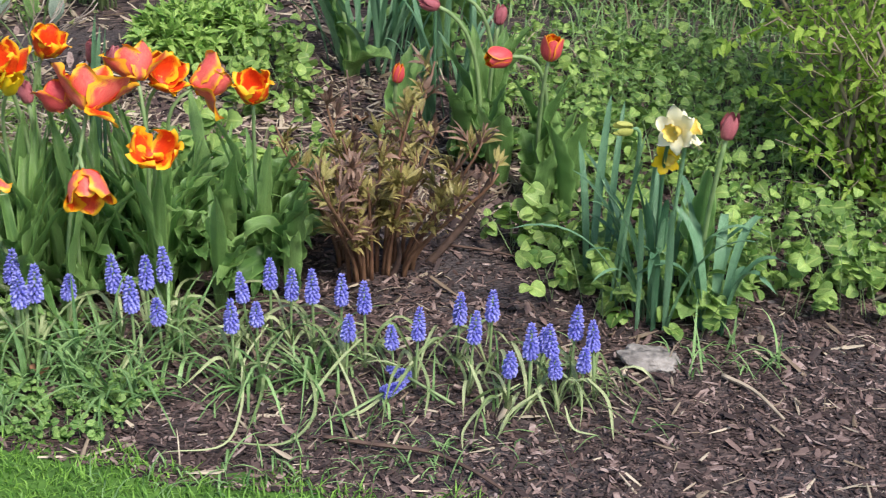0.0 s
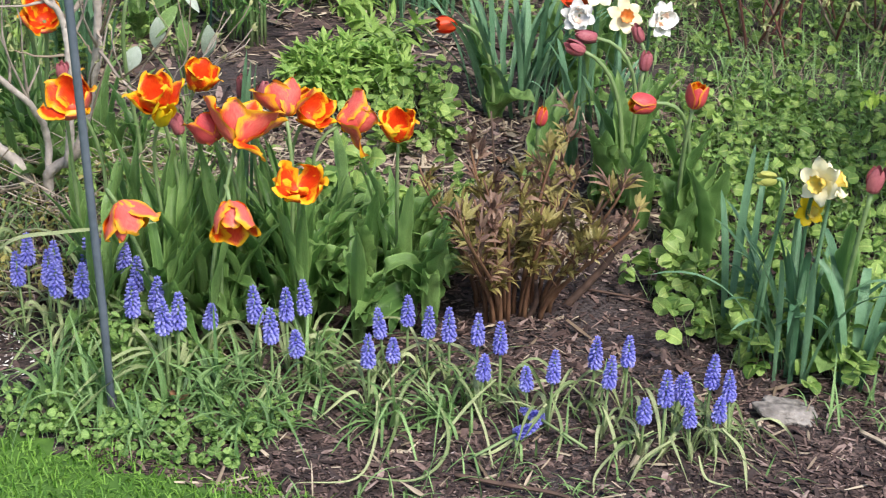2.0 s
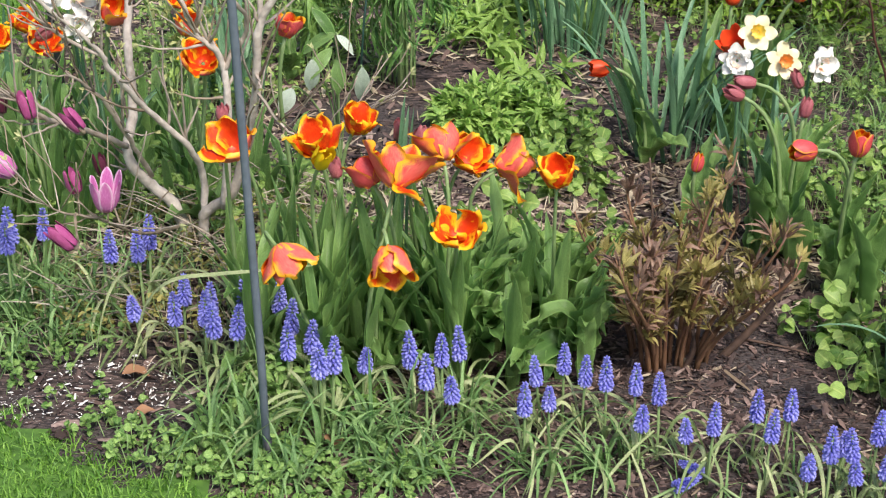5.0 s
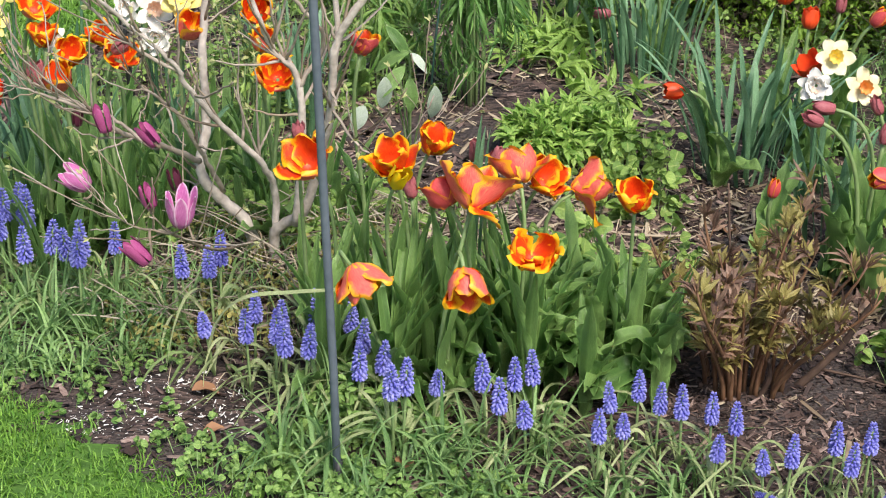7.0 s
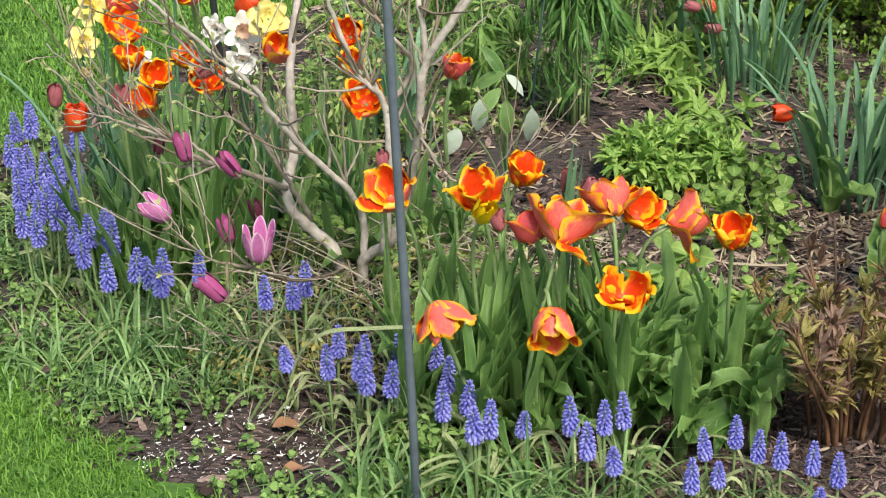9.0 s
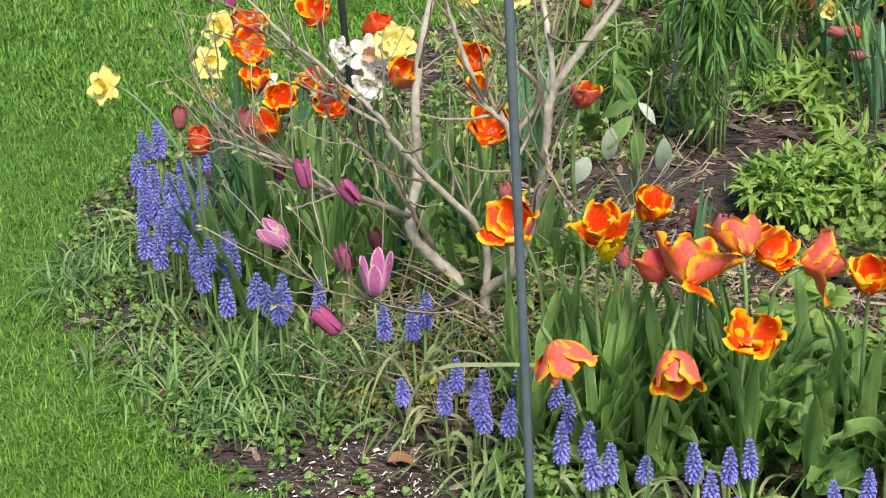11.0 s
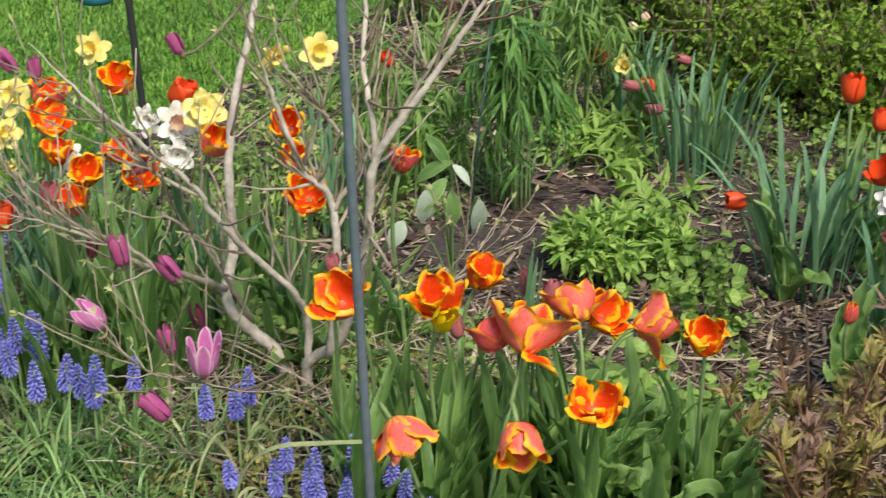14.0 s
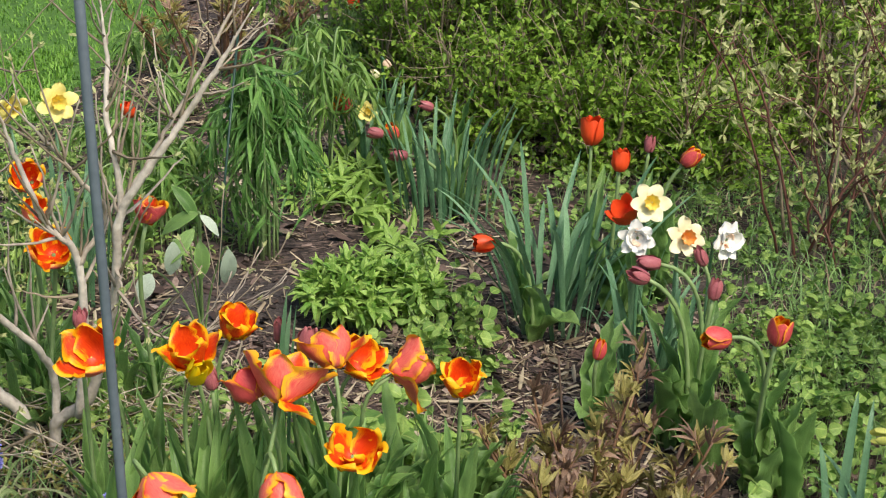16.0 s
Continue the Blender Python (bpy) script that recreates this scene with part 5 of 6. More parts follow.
# ---- the bronze peony ----
def peony(x, y, seed, shoots, radius, tall, label):
    root = thing("peony", on(x, y), label, "peony")
    r = np.random.default_rng(seed)
    for i in range(shoots):
        a, q = r.uniform(0, 6.28), radius * math.sqrt(r.uniform(0, 1))
        foot = np.array([math.cos(a) * q, math.sin(a) * q * 0.7, -0.01])
        tilt = q / radius * r.uniform(0.25, 0.95)
        L = tall * r.uniform(0.6, 1.05)
        top = foot + np.array([math.cos(a) * tilt * L, math.sin(a) * tilt * L * 0.8, L])
        path = bezier(foot, foot + np.array([0, 0, L * 0.4]), top - np.array([math.cos(a) * 0.1 * L, 0, L * 0.25]), top, 9)
        part("shoot", Geo().tube(path, np.linspace(0.0048, 0.0018, 9), 7), M["peony_stem"], root)
        for j in range(r.integers(6, 11)):
            f = r.uniform(0.42, 1.0)
            p0 = path[min(8, int(f * 8))]
            yaw = r.uniform(0, 6.28)
            d = unit((math.cos(yaw), math.sin(yaw), r.uniform(1.0, 3.4)))
            Lp = r.uniform(0.02, 0.05)
            g = Geo().tube(bezier(p0, p0 + d * Lp * 0.4, p0 + d * Lp * 0.7, p0 + d * Lp + np.array([0, 0, 0.004]), 4), 0.0012, 4)
            stalk = part("leaf", g, M["peony_stem"], root)
            m = 8
            ang = np.linspace(-0.65, 0.65, m) + r.uniform(-0.15, 0.15, m)
            sx = unit(np.cross(d, (0, 0, 1)))
            ups = unit(np.cross(sx, d))
            ways = d[None] * np.cos(ang)[:, None] + sx[None] * np.sin(ang)[:, None] + ups[None] * r.uniform(-0.5, 0.5, (m, 1))
            start = p0 + d * Lp * r.uniform(0.4, 1.0, (m, 1))
            colour = M["peony_olive"] if r.uniform() < 0.6 else M["peony_leaf"]
            grids = leaves(start, ways, np.tile(ups, (m, 1)), r.uniform(0.02, 0.046, m), r.uniform(0.0062, 0.0105, m), n=5, m=3, curl=r.uniform(-0.2, 0.9, m), shape=0.7)
            if y > 5:
                part("leaflets", Geo().grids(grids), colour, stalk)["kind"] = "stuff"
                continue
            for one in grids:
                part("leaflet", Geo().grids(one), colour, stalk)
    for (fx, fy, tx, ty, tz, rr) in ((0.085, 0.0, 0.21, -0.02, 0.185, 0.0095), (0.1, -0.03, 0.215, -0.05, 0.125, 0.0125), (0.06, 0.05, 0.17, 0.06, 0.2, 0.006), (-0.03, 0.05, -0.04, 0.07, 0.36, 0.0035), (0.02, -0.03, 0.03, -0.06, 0.09, 0.007)):
        if fx * 1.0 <= radius:
            part("old_stem", Geo().tube(through_points([(fx, fy, -0.01), ((fx + tx) / 2 + 0.01, (fy + ty) / 2, tz * 0.45), (tx, ty, tz)]), np.linspace(rr * 0.85, rr * 0.5, 13), 8), M["old_wood"], root, "cut dry stem of last year")
    return root


peony(0.43, 2.67, 3, 30, 0.085, 0.30, "bronze-leaved peony pushing up reddish cut-leaved shoots")
peony(-0.12, 5.85, 4, 20, 0.18, 0.34, "distant dark red-leaved shrub at the lawn's edge")


# ---- the lime green mound and the drooping plant ----
def leafy_shoot(foot, top, bend, count, length, width, seed, curl=0.5, droop=0.0, n=4):
    """A stem and the leaves all along it: the stem's geometry, and the leaves' grids."""
    r = np.random.default_rng(seed)
    foot, top = np.asarray(foot, float), np.asarray(top, float)
    d = np.linalg.norm(top - foot)
    path = bezier(foot, foot + np.array([0, 0, d * 0.5]), top + np.asarray(bend, float), top, 12)
    g = Geo().tube(path, np.linspace(0.003, 0.0014, 12), 5)
    f = np.sqrt(r.uniform(0.06, 1, count)) * 11
    i = np.minimum(f.astype(int), 10)
    pos = path[i] + (path[i + 1] - path[i]) * (f - i)[:, None]
    tan = unit(path[i + 1] - path[i])
    ways = unit(tan * 0.55 + unit(r.normal(0, 1, (count, 3))) * 0.9 + np.array([0, 0, 0.15 - droop]))
    nor = unit(np.array([0, 0, 1.0]) + r.normal(0, 0.35, (count, 3)))
    return g, leaves(pos, ways, nor, length * r.uniform(0.6, 1.15, count), width * r.uniform(0.7, 1.2, count), n=n, m=3, curl=curl * r.uniform(0.2, 1.6, count), shape=0.75)


mound = thing("green_mound_plant", on(0.2, 3.76), "low rounded mound of fresh lime-green leafy shoots", "perennial")
leaf_geo = Geo()
for i in range(105):
    r = np.random.default_rng(700 + i)
    a, q = r.uniform(0, 6.28), math.sqrt(r.uniform(0, 1))
    foot = (0.11 * q * math.cos(a), 0.09 * q * math.sin(a), -0.01)
    top = (0.165 * q * math.cos(a), 0.14 * q * math.sin(a), (0.112 - 0.05 * q ** 2) * r.uniform(0.8, 1.15))
    g, grids = leafy_shoot(foot, top, (0, 0, -0.02), 22, 0.041, 0.0135, 800 + i)
    part("stem", g, M["stem"], mound)
    leaf_geo.grids(grids)
part("foliage", leaf_geo, M["lime"], mound)["kind"] = "stuff"


def weeping(x, y, seed, count, tall, reach, label, name="drooping_lily_plant", drop=(0.1, 0.7), per=40, width=1.0, material="willow"):
    root = thing(name, on(x, y), label, "perennial")
    fol = Geo()
    for i in range(count):
        r = np.random.default_rng(seed * 100 + i)
        a = r.uniform(0, 6.28)
        out = np.array([math.cos(a), math.sin(a), 0])
        L, ro = tall * r.uniform(0.7, 1.1), reach * r.uniform(0.3, 1.0)
        foot = np.array([r.uniform(-0.05, 0.05), r.uniform(-0.05, 0.05), -0.01])
        path = bezier(foot, foot + np.array([0, 0, L * 0.9]), foot + out * ro * 0.7 + np.array([0, 0, L * 1.15]), foot + out * ro + np.array([0, 0, L * r.uniform(*drop)]), 16)
        part("stem", Geo().tube(path, np.linspace(0.0035, 0.0016, 16), 5), M["stem"], root)
        f = np.sqrt(r.uniform(0.05, 1, per)) * 15
        j = np.minimum(f.astype(int), 14)
        pos = path[j] + (path[j + 1] - path[j]) * (f - j)[:, None]
        ways = unit(unit(path[j + 1] - path[j]) * 0.4 + unit(r.normal(0, 1, (per, 3)) * (1, 1, 0.5)) * 0.95 + np.array([0, 0, -0.35]))
        fol.grids(leaves(pos, ways, np.array([0, 0, 1.0]) + r.normal(0, 0.4, (per, 3)), r.uniform(0.07, 0.14, per), r.uniform(0.006, 0.0115, per) * width, n=7, m=3, curl=r.uniform(0.4, 1.7, per), shape=0.7))
    part("foliage", fol, M[material], root)["kind"] = "stuff"
    return root


weeping(-0.035, 4.17, 3, 20, 0.56, 0.1, "tall drooping plant with long narrow glossy leaves", per=34, width=0.9)
weeping(0.14, 4.75, 4, 9, 0.46, 0.2, "arching plant with long narrow pale leaves", "arching_grass_plant", material="pale_narrow")
weeping(-0.26, 4.3, 6, 8, 0.28, 0.2, "loose plant with narrow pale green leaves", "young_perennial", (0.5, 1.0), material="pale_narrow")

for i, (x, y, tall) in enumerate([(0.14, 5.3, 0.34), (0.3, 5.65, 0.3), (0.14, 6.1, 0.32), (-0.42, 4.75, 0.25), (0.3, 6.4, 0.34), (-0.24, 5.4, 0.16), (-0.34, 5.9, 0.18)]):
    weeping(x, y, 20 + i, 8, tall, 0.16, "loose plant with narrow pale green leaves", "young_perennial", (0.4, 1.0), 18, 1.0, "pale_narrow")

silver = thing("silver_leaved_plant", on(-0.17, 3.52), "plant with broad leaves showing pale silvery backs", "perennial")
for i, (x, y, z, yaw, drop, L, W, mat) in enumerate([(-0.05, -0.1, 0.308, -1.7, -1.35, 0.075, 0.034, "silver_leaf"), (0.054, -0.1, 0.289, -1.4, -1.5, 0.085, 0.034, "silver_leaf"), (-0.094, -0.1, 0.244, -2.2, -0.8, 0.06, 0.036, "silver_leaf"),
                                                     (0.003, -0.1, 0.36, -0.4, -0.6, 0.055, 0.02, "silver_leaf"), (0.0, -0.06, 0.35, 3.0, -0.35, 0.1, 0.03, "tulip_leaf"), (-0.01, -0.08, 0.325, -2.4, -0.6, 0.085, 0.03, "tulip_leaf"), (-0.05, -0.04, 0.4, -0.4, -0.7, 0.09, 0.028, "tulip_leaf"), (0.0, -0.08, 0.3, -1.2, -1.2, 0.08, 0.032, "tulip_leaf")]):
    top = np.array([x, y, z])
    part("stem", Geo().tube(bezier((0, 0, -0.01), (0, 0, z * 0.6), top + np.array([0, 0, 0.03]), top, 10), 0.0022, 6), M["stem"], silver)
    way = np.array([math.cos(yaw) * math.cos(drop), math.sin(yaw) * math.cos(drop), math.sin(drop)])
    part("leaf", Geo().grids(leaves(top[None], way[None], [(0.2, -0.7, 0.75)], L, W, n=10, m=7, fold=0.25, curl=0.4, wavy=0.06, shape=0.85, blunt=0.8)[0]), M[mat], silver)
for i, (x, y) in enumerate([(0.13, 4.52), (0.3, 4.12), (0.22, 4.44), (0.21, 4.68)]):
    bush = thing("young_perennial", on(x, y), "low rosette of fresh narrow green leaves", "perennial", "low rosettes")
    for j in range(12):
        r = np.random.default_rng(1000 + i * 20 + j)
        a = r.uniform(0, 6.28)
        g, grids = leafy_shoot((0, 0, -0.01), (0.09 * math.cos(a), 0.09 * math.sin(a), r.uniform(0.02, 0.065)), (0, 0, 0), 10, 0.075, 0.018, 1100 + i * 20 + j, n=6)
        part("stem", g, M["stem"], bush)
        for one in grids:
            part("leaf", Geo().grids(one), M["lime"], bush)


pale = thing("young_perennial", on(-0.536, 3.72), "loose plant with pale yellow-green flower tufts behind the magnolia", "perennial")
for i in range(16):
    r = np.random.default_rng(1500 + i)
    g, grids = leafy_shoot((r.uniform(-0.03, 0.03), r.uniform(-0.03, 0.03), -0.01), (r.uniform(-0.09, 0.09), r.uniform(-0.06, 0.06), 0.363 * r.uniform(0.6, 1.12)), (0, 0, 0), 26, 0.03, 0.011, 1520 + i)
    part("stem", g, M["stem"], pale)
    part("leaves", Geo().grids(grids[:12]), M["weed"], pale)["kind"] = "stuff"
    part("flower_tuft", Geo().grids(grids[12:]), M["twig_bud"], pale)["kind"] = "stuff"


# ---- shrubs behind the bed ----
def shrub(name, x, y, rx, ry, tall, stems, twigs, leaf_count, leaf_len, material, bark, label, seed, low=0.1, start=0, upright=0.6, thick=1.0):
    root = thing(name, on(x, y), label, "shrub", "shrubs behind the bed")
    r = np.random.default_rng(seed)
    lines = []
    for i in range(stems):
        a, q = r.uniform(0, 6.28), math.sqrt(r.uniform(0, 1))
        foot = np.array([0.5 * rx * q * math.cos(a), 0.5 * ry * q * math.sin(a), -0.02])
        L = tall * r.uniform(0.6, 1.05)
        top = np.array([rx * q * math.cos(a) * r.uniform(0.7, 1.1), ry * q * math.sin(a) * r.uniform(0.7, 1.1), L])
        p = bezier(foot, foot + np.array([0, 0, L * 0.4 * upright]), top * (0.8, 0.8, 0.7), top, 10)
        p[1:-1] += r.normal(0, 0.008, (8, 3))
        part("branch", Geo().tube(p, np.linspace(0.007, 0.002, 10) * thick * r.uniform(0.6, 1.3), 6), M[bark], root)
        lines.append(p)
    g = Geo()
    tips = []
    for i in range(twigs):
        p = lines[r.integers(len(lines))]
        j = r.integers(start, 9)
        d = unit(unit(p[j + 1] - p[j]) * 0.6 + unit(r.normal(0, 1, 3)))
        L = r.uniform(0.08, 0.26)
        q = bezier(p[j], p[j] + d * L * 0.3, p[j] + d * L * 0.6 + np.array([0, 0, 0.03]), p[j] + d * L + np.array([0, 0, 0.2 * L]), 6)
        g.tube(q[::2], np.linspace(0.0022, 0.001, 3), 3)
        tips.append(q)
    part("fine_twigwork", g, M[bark], root)["kind"] = "stuff"
    tips = np.stack(tips)
    k, f = r.integers(len(tips), size=leaf_count), r.uniform(0.2, 5, leaf_count)
    i = np.minimum(f.astype(int), 4)
    pos = tips[k, i] + (tips[k, i + 1] - tips[k, i]) * (f - i)[:, None] + r.normal(0, 0.004, (leaf_count, 3))
    keep = pos[:, 2] > low
    pos, k, i = pos[keep], k[keep], i[keep]
    n = len(pos)
    ways = unit(unit(tips[k, i + 1] - tips[k, i]) * 0.5 + unit(r.normal(0, 1, (n, 3))))
    g = Geo().grids(leaves(pos, ways, np.array([0, 0, 1.0]) + r.normal(0, 0.5, (n, 3)), leaf_len * r.uniform(0.5, 1.2, n), leaf_len * (0.3 if material == "twig_bud" else 0.48) * r.uniform(0.7, 1.2, n), n=3, m=3, curl=r.uniform(0, 0.9, n)))
    part("foliage", g, M[material], root)["kind"] = "stuff"
    return root


HEDGE = "dense green hedge shrub with fresh leaves on brown twigs"
shrub("hedge_shrub", 1.66, 3.0, 0.42, 0.42, 0.7, 18, 420, 6500, 0.03, "lime_hedge", "twig_brown", HEDGE, 1, 0.03)
shrub("hedge_shrub", 1.5, 2.8, 0.2, 0.16, 0.42, 14, 260, 3600, 0.03, "lime_hedge", "twig_brown", "low lime-green hedge shrub spilling over the mulch", 3, 0.04)
shrub("hedge_shrub", 1.9, 3.6, 0.4, 0.4, 0.9, 20, 340, 5000, 0.028, "lime_hedge", "twig_brown", HEDGE, 2, 0.05)
for i, (x, y) in enumerate([(0.6, 5.35), (0.9, 5.1), (1.22, 4.9), (1.55, 4.95), (0.5, 5.95), (0.85, 5.7), (1.2, 5.5), (1.55, 5.5), (0.75, 6.6), (1.2, 6.2), (1.7, 6.1), (2.0, 5.2), (0.55, 7.2), (1.1, 7.2), (1.8, 7.0)]):
    front = y < 5.4
    shrub("hedge_shrub", x, y, 0.34, 0.28, 0.85, 26, 640 if front else 480, 12000 if front else 5200, 0.024 if front else 0.03, "hedge", "twig_brown", HEDGE, 10 + i, 0.0)
for i, (x, y, tall) in enumerate([(0.62, 4.95, 0.34), (0.9, 4.72, 0.3), (1.18, 4.6, 0.28), (0.46, 5.5, 0.4)]):
    shrub("hedge_shrub", x, y, 0.2, 0.14, tall, 16, 300, 5200, 0.026, "hedge", "twig_brown", "low leafy skirt of the green hedge", 50 + i, 0.0)
DOG = "bare-stemmed shrub with dark red twigs and pale opening buds"


def budding_shrub(x, y, seed, stems, tall, reach):
    """Thin dark red rods that arch outwards, with tufts of pale opening leaves at the joints."""
    root = thing("budding_shrub", on(x, y), DOG, "shrub", "shrubs behind the bed")
    r = np.random.default_rng(seed)
    for i in range(stems):
        a = r.uniform(0, 6.28)
        out = np.array([math.cos(a), math.sin(a) * 0.5, 0])
        L, ro = tall * r.uniform(0.6, 1.1), reach * r.uniform(0.3, 1.1)
        foot = np.array([r.uniform(-0.35, 0.35), r.uniform(-0.15, 0.15), -0.02])
        q = bezier(foot, foot + out * ro * 0.3 + np.array([0, 0, L * 0.5]), foot + out * ro * 0.7 + np.array([0, 0, L * r.uniform(0.7, 1.0)]), foot + out * ro + np.array([0, 0, L * r.uniform(0.45, 1.1)]), 14)
        q[1:-1] += r.normal(0, 0.006, (12, 3))
        rod = part("branch", Geo().tube(q, np.linspace(0.0036, 0.0013, 14) * r.uniform(0.7, 1.2), 6), M["twig_red"] if i % 3 else M["twig_brown"], root)
        tuft, spurs = Geo(), Geo()
        for j in range(2, 14):
            for side in range(r.integers(1, 3)):
                d = unit(unit(q[j] - q[j - 1]) * 0.7 + r.normal(0, 0.6, 3))
                tip = q[j] + d * r.uniform(0.01, 0.09)
                spurs.tube([q[j], (q[j] + tip) / 2 + r.normal(0, 0.003, 3), tip], [0.0014, 0.0012, 0.001], 4)
                k = 5
                tuft.grids(leaves(np.repeat(tip[None], k, 0), d + np.array([0, 0, 0.5]) + r.normal(0, 0.6, (k, 3)), r.normal(0, 1, (k, 3)) + np.array([0, -0.4, 0.6]), r.uniform(0.016, 0.03, k), r.uniform(0.006, 0.01, k), n=4, m=3, curl=r.uniform(0, 0.8, k)))
        part("side_twigs", spurs, M["twig_red"], rod)["kind"] = "stuff"
        part("opening_buds", tuft, M["twig_bud"], rod, "pale yellow-green opening buds")["kind"] = "stuff"
    return root


budding_shrub(1.5, 4.02, 30, 30, 0.8, 0.65)
budding_shrub(1.85, 4.4, 31, 22, 0.9, 0.6)


# ---- the low green carpet, grass and mulch ----
def scatter(count, x0, x1, y0, y1, r, keep=None):
    x, y = r.uniform(x0, x1, count), r.uniform(y0, y1, count)
    if keep is not None:
        k = keep(x, y)
        x, y = x[k], y[k]
    return np.stack([x, y, height(x, y)], -1)


def near_any(x, y, spots):
    out = np.zeros(len(x), bool)
    for sx, sy, rx, ry in spots:
        out |= ((x - sx) / rx) ** 2 + ((y - sy) / ry) ** 2 < 1
    return out


PATCH = [(-0.56, 2.6, 0.13, 0.1), (-0.47, 2.52, 0.07, 0.06), (-0.64, 2.52, 0.1, 0.07)]


def thin(x, y):
    """False on most of the patch of bare gritty soil by the lawn."""
    return ~(near_any(x, y, PATCH) & (np.sin(x * 811 + y * 577) > -0.92))


def carpet(name, spots, count, leaf, tall, material, label, seed, per=5, round_leaf=True, lobes=0.0):
    """Low weeds: little stalks that each hold a few rounded leaves."""
    r = np.random.default_rng(seed)
    sp = np.array(spots)
    p = scatter(count, (sp[:, 0] - sp[:, 2]).min(), (sp[:, 0] + sp[:, 2]).max(), (sp[:, 1] - sp[:, 3]).min(), (sp[:, 1] + sp[:, 3]).max(), r, lambda x, y: near_any(x, y, spots) & thin(x, y))
    n = len(p)
    h = tall * r.uniform(0.25, 1.0, n) ** 1.2
    lean = r.normal(0, 0.3, (n, 2)) * h[:, None]
    top = p + np.concatenate([lean, h[:, None]], 1)
    g = Geo()
    stalk_w = 0.0009
    a = np.linspace(0, 2 * np.pi, 4)
    ring = np.stack([np.cos(a), np.sin(a), 0 * a], -1) * stalk_w
    g.grids(np.stack([p[:, None] - [0, 0, 0.004] + ring, (p + top)[:, None] / 2 + ring, top[:, None] + ring * 0.6], 1), 1)
    pos = np.repeat(top, per, 0) - np.array([0, 0, 1]) * (r.uniform(0, 0.55, n * per) * np.repeat(h, per))[:, None]
    yaw = r.uniform(0, 6.28, n * per)
    ways = np.stack([np.cos(yaw), np.sin(yaw), r.uniform(-0.1, 0.6, n * per)], -1)
    size = leaf * r.uniform(0.45, 1.15, n * per)
    k = dict(n=9 if lobes else 5, m=5 if lobes else 3, shape=0.74, blunt=0.46, fold=0.16, lobes=lobes, curl=r.uniform(0, 0.9, n * per)) if round_leaf else dict(n=4, m=3, shape=0.8, fold=0.25, curl=r.uniform(0, 0.9, n * per))
    g.grids(leaves(pos, ways, np.array([0, 0, 1.0]) + r.normal(0, 0.75, (n * per, 3)), size, size * (1.08 if round_leaf else 0.5), **k))
    return tagged(part(name, g, [M[material], M["stem"]]), label, "ground cover", kind="stuff")


carpet("round_leaved_weeds", [(0.82, 2.56, 0.13, 0.14), (1.0, 2.5, 0.1, 0.16), (0.72, 2.7, 0.06, 0.05), (0.9, 2.36, 0.08, 0.05), (1.12, 2.45, 0.07, 0.1), (1.25, 2.42, 0.14, 0.1)], 360, 0.029, 0.13, "weed", "patch of round scalloped fresh green weed leaves", 1, 5, lobes=0.1)
carpet("round_leaved_weeds", [(1.3, 2.75, 0.35, 0.25), (1.2, 3.2, 0.4, 0.35), (0.98, 2.95, 0.14, 0.25), (1.6, 2.6, 0.35, 0.35), (1.5, 2.36, 0.2, 0.1)], 950, 0.024, 0.15, "weed", "dense carpet of fresh green weeds below the hedge", 2, 4, lobes=0.1)
carpet("small_weeds", [(1.3, 2.75, 0.35, 0.25), (1.2, 3.2, 0.4, 0.35), (0.98, 2.95, 0.14, 0.25), (1.6, 2.6, 0.35, 0.35), (1.5, 2.36, 0.2, 0.1)], 1500, 0.02, 0.1, "clover", "small-leaved weeds among the larger ones", 12, 5, False)
carpet("round_leaved_weeds", [(1.1, 3.55, 0.35, 0.25), (0.95, 3.2, 0.12, 0.2), (1.3, 4.2, 0.6, 0.4), (0.85, 4.3, 0.3, 0.4), (0.75, 4.8, 0.4, 0.4)], 800, 0.023, 0.12, "weed", "carpet of fresh green weeds under the shrubs", 3, 4)
carpet("small_weeds", [(1.1, 3.55, 0.35, 0.25), (0.95, 3.2, 0.12, 0.2), (1.3, 4.2, 0.6, 0.4), (0.85, 4.3, 0.3, 0.4)], 1000, 0.02, 0.1, "clover", "small-leaved weeds under the shrubs", 13, 5, False)
carpet("round_leaved_weeds", [(0.3, 3.42, 0.1, 0.08), (0.34, 3.62, 0.07, 0.1), (0.16, 2.95, 0.13, 0.12), (0.12, 2.86, 0.1, 0.08), (0.14, 2.76, 0.12, 0.07), (-0.02, 2.88, 0.12, 0.08), (0.26, 2.84, 0.1, 0.08), (0.04, 3.0, 0.12, 0.1), (0.36, 3.1, 0.05, 0.04)], 620, 0.027, 0.15, "weed", "young weeds sprouting through the mulch", 4, 5)
carpet("small_weeds", [(-0.22, 2.28, 0.13, 0.06), (-0.36, 2.36, 0.16, 0.07), (-0.06, 2.3, 0.1, 0.05), (-0.12, 2.22, 0.1, 0.04), (-0.3, 2.46, 0.1, 0.06), (-0.55, 2.5, 0.12, 0.07), (-0.2, 2.5, 0.16, 0.06)], 950, 0.0125, 0.045, "clover", "mat of small-leaved weeds round the pole's foot", 5, 6)
carpet("round_leaved_weeds", [(0.16, 2.9, 0.13, 0.13), (0.05, 2.95, 0.08, 0.07)], 170, 0.036, 0.17, "weed", "tall fresh weeds with lobed leaves behind the tulips", 16, 5, lobes=0.12)
carpet("small_weeds", [(-0.25, 2.53, 0.06, 0.06)], 90, 0.024, 0.11, "clover", "taller small-leaved weeds behind the pole", 15, 6, False)
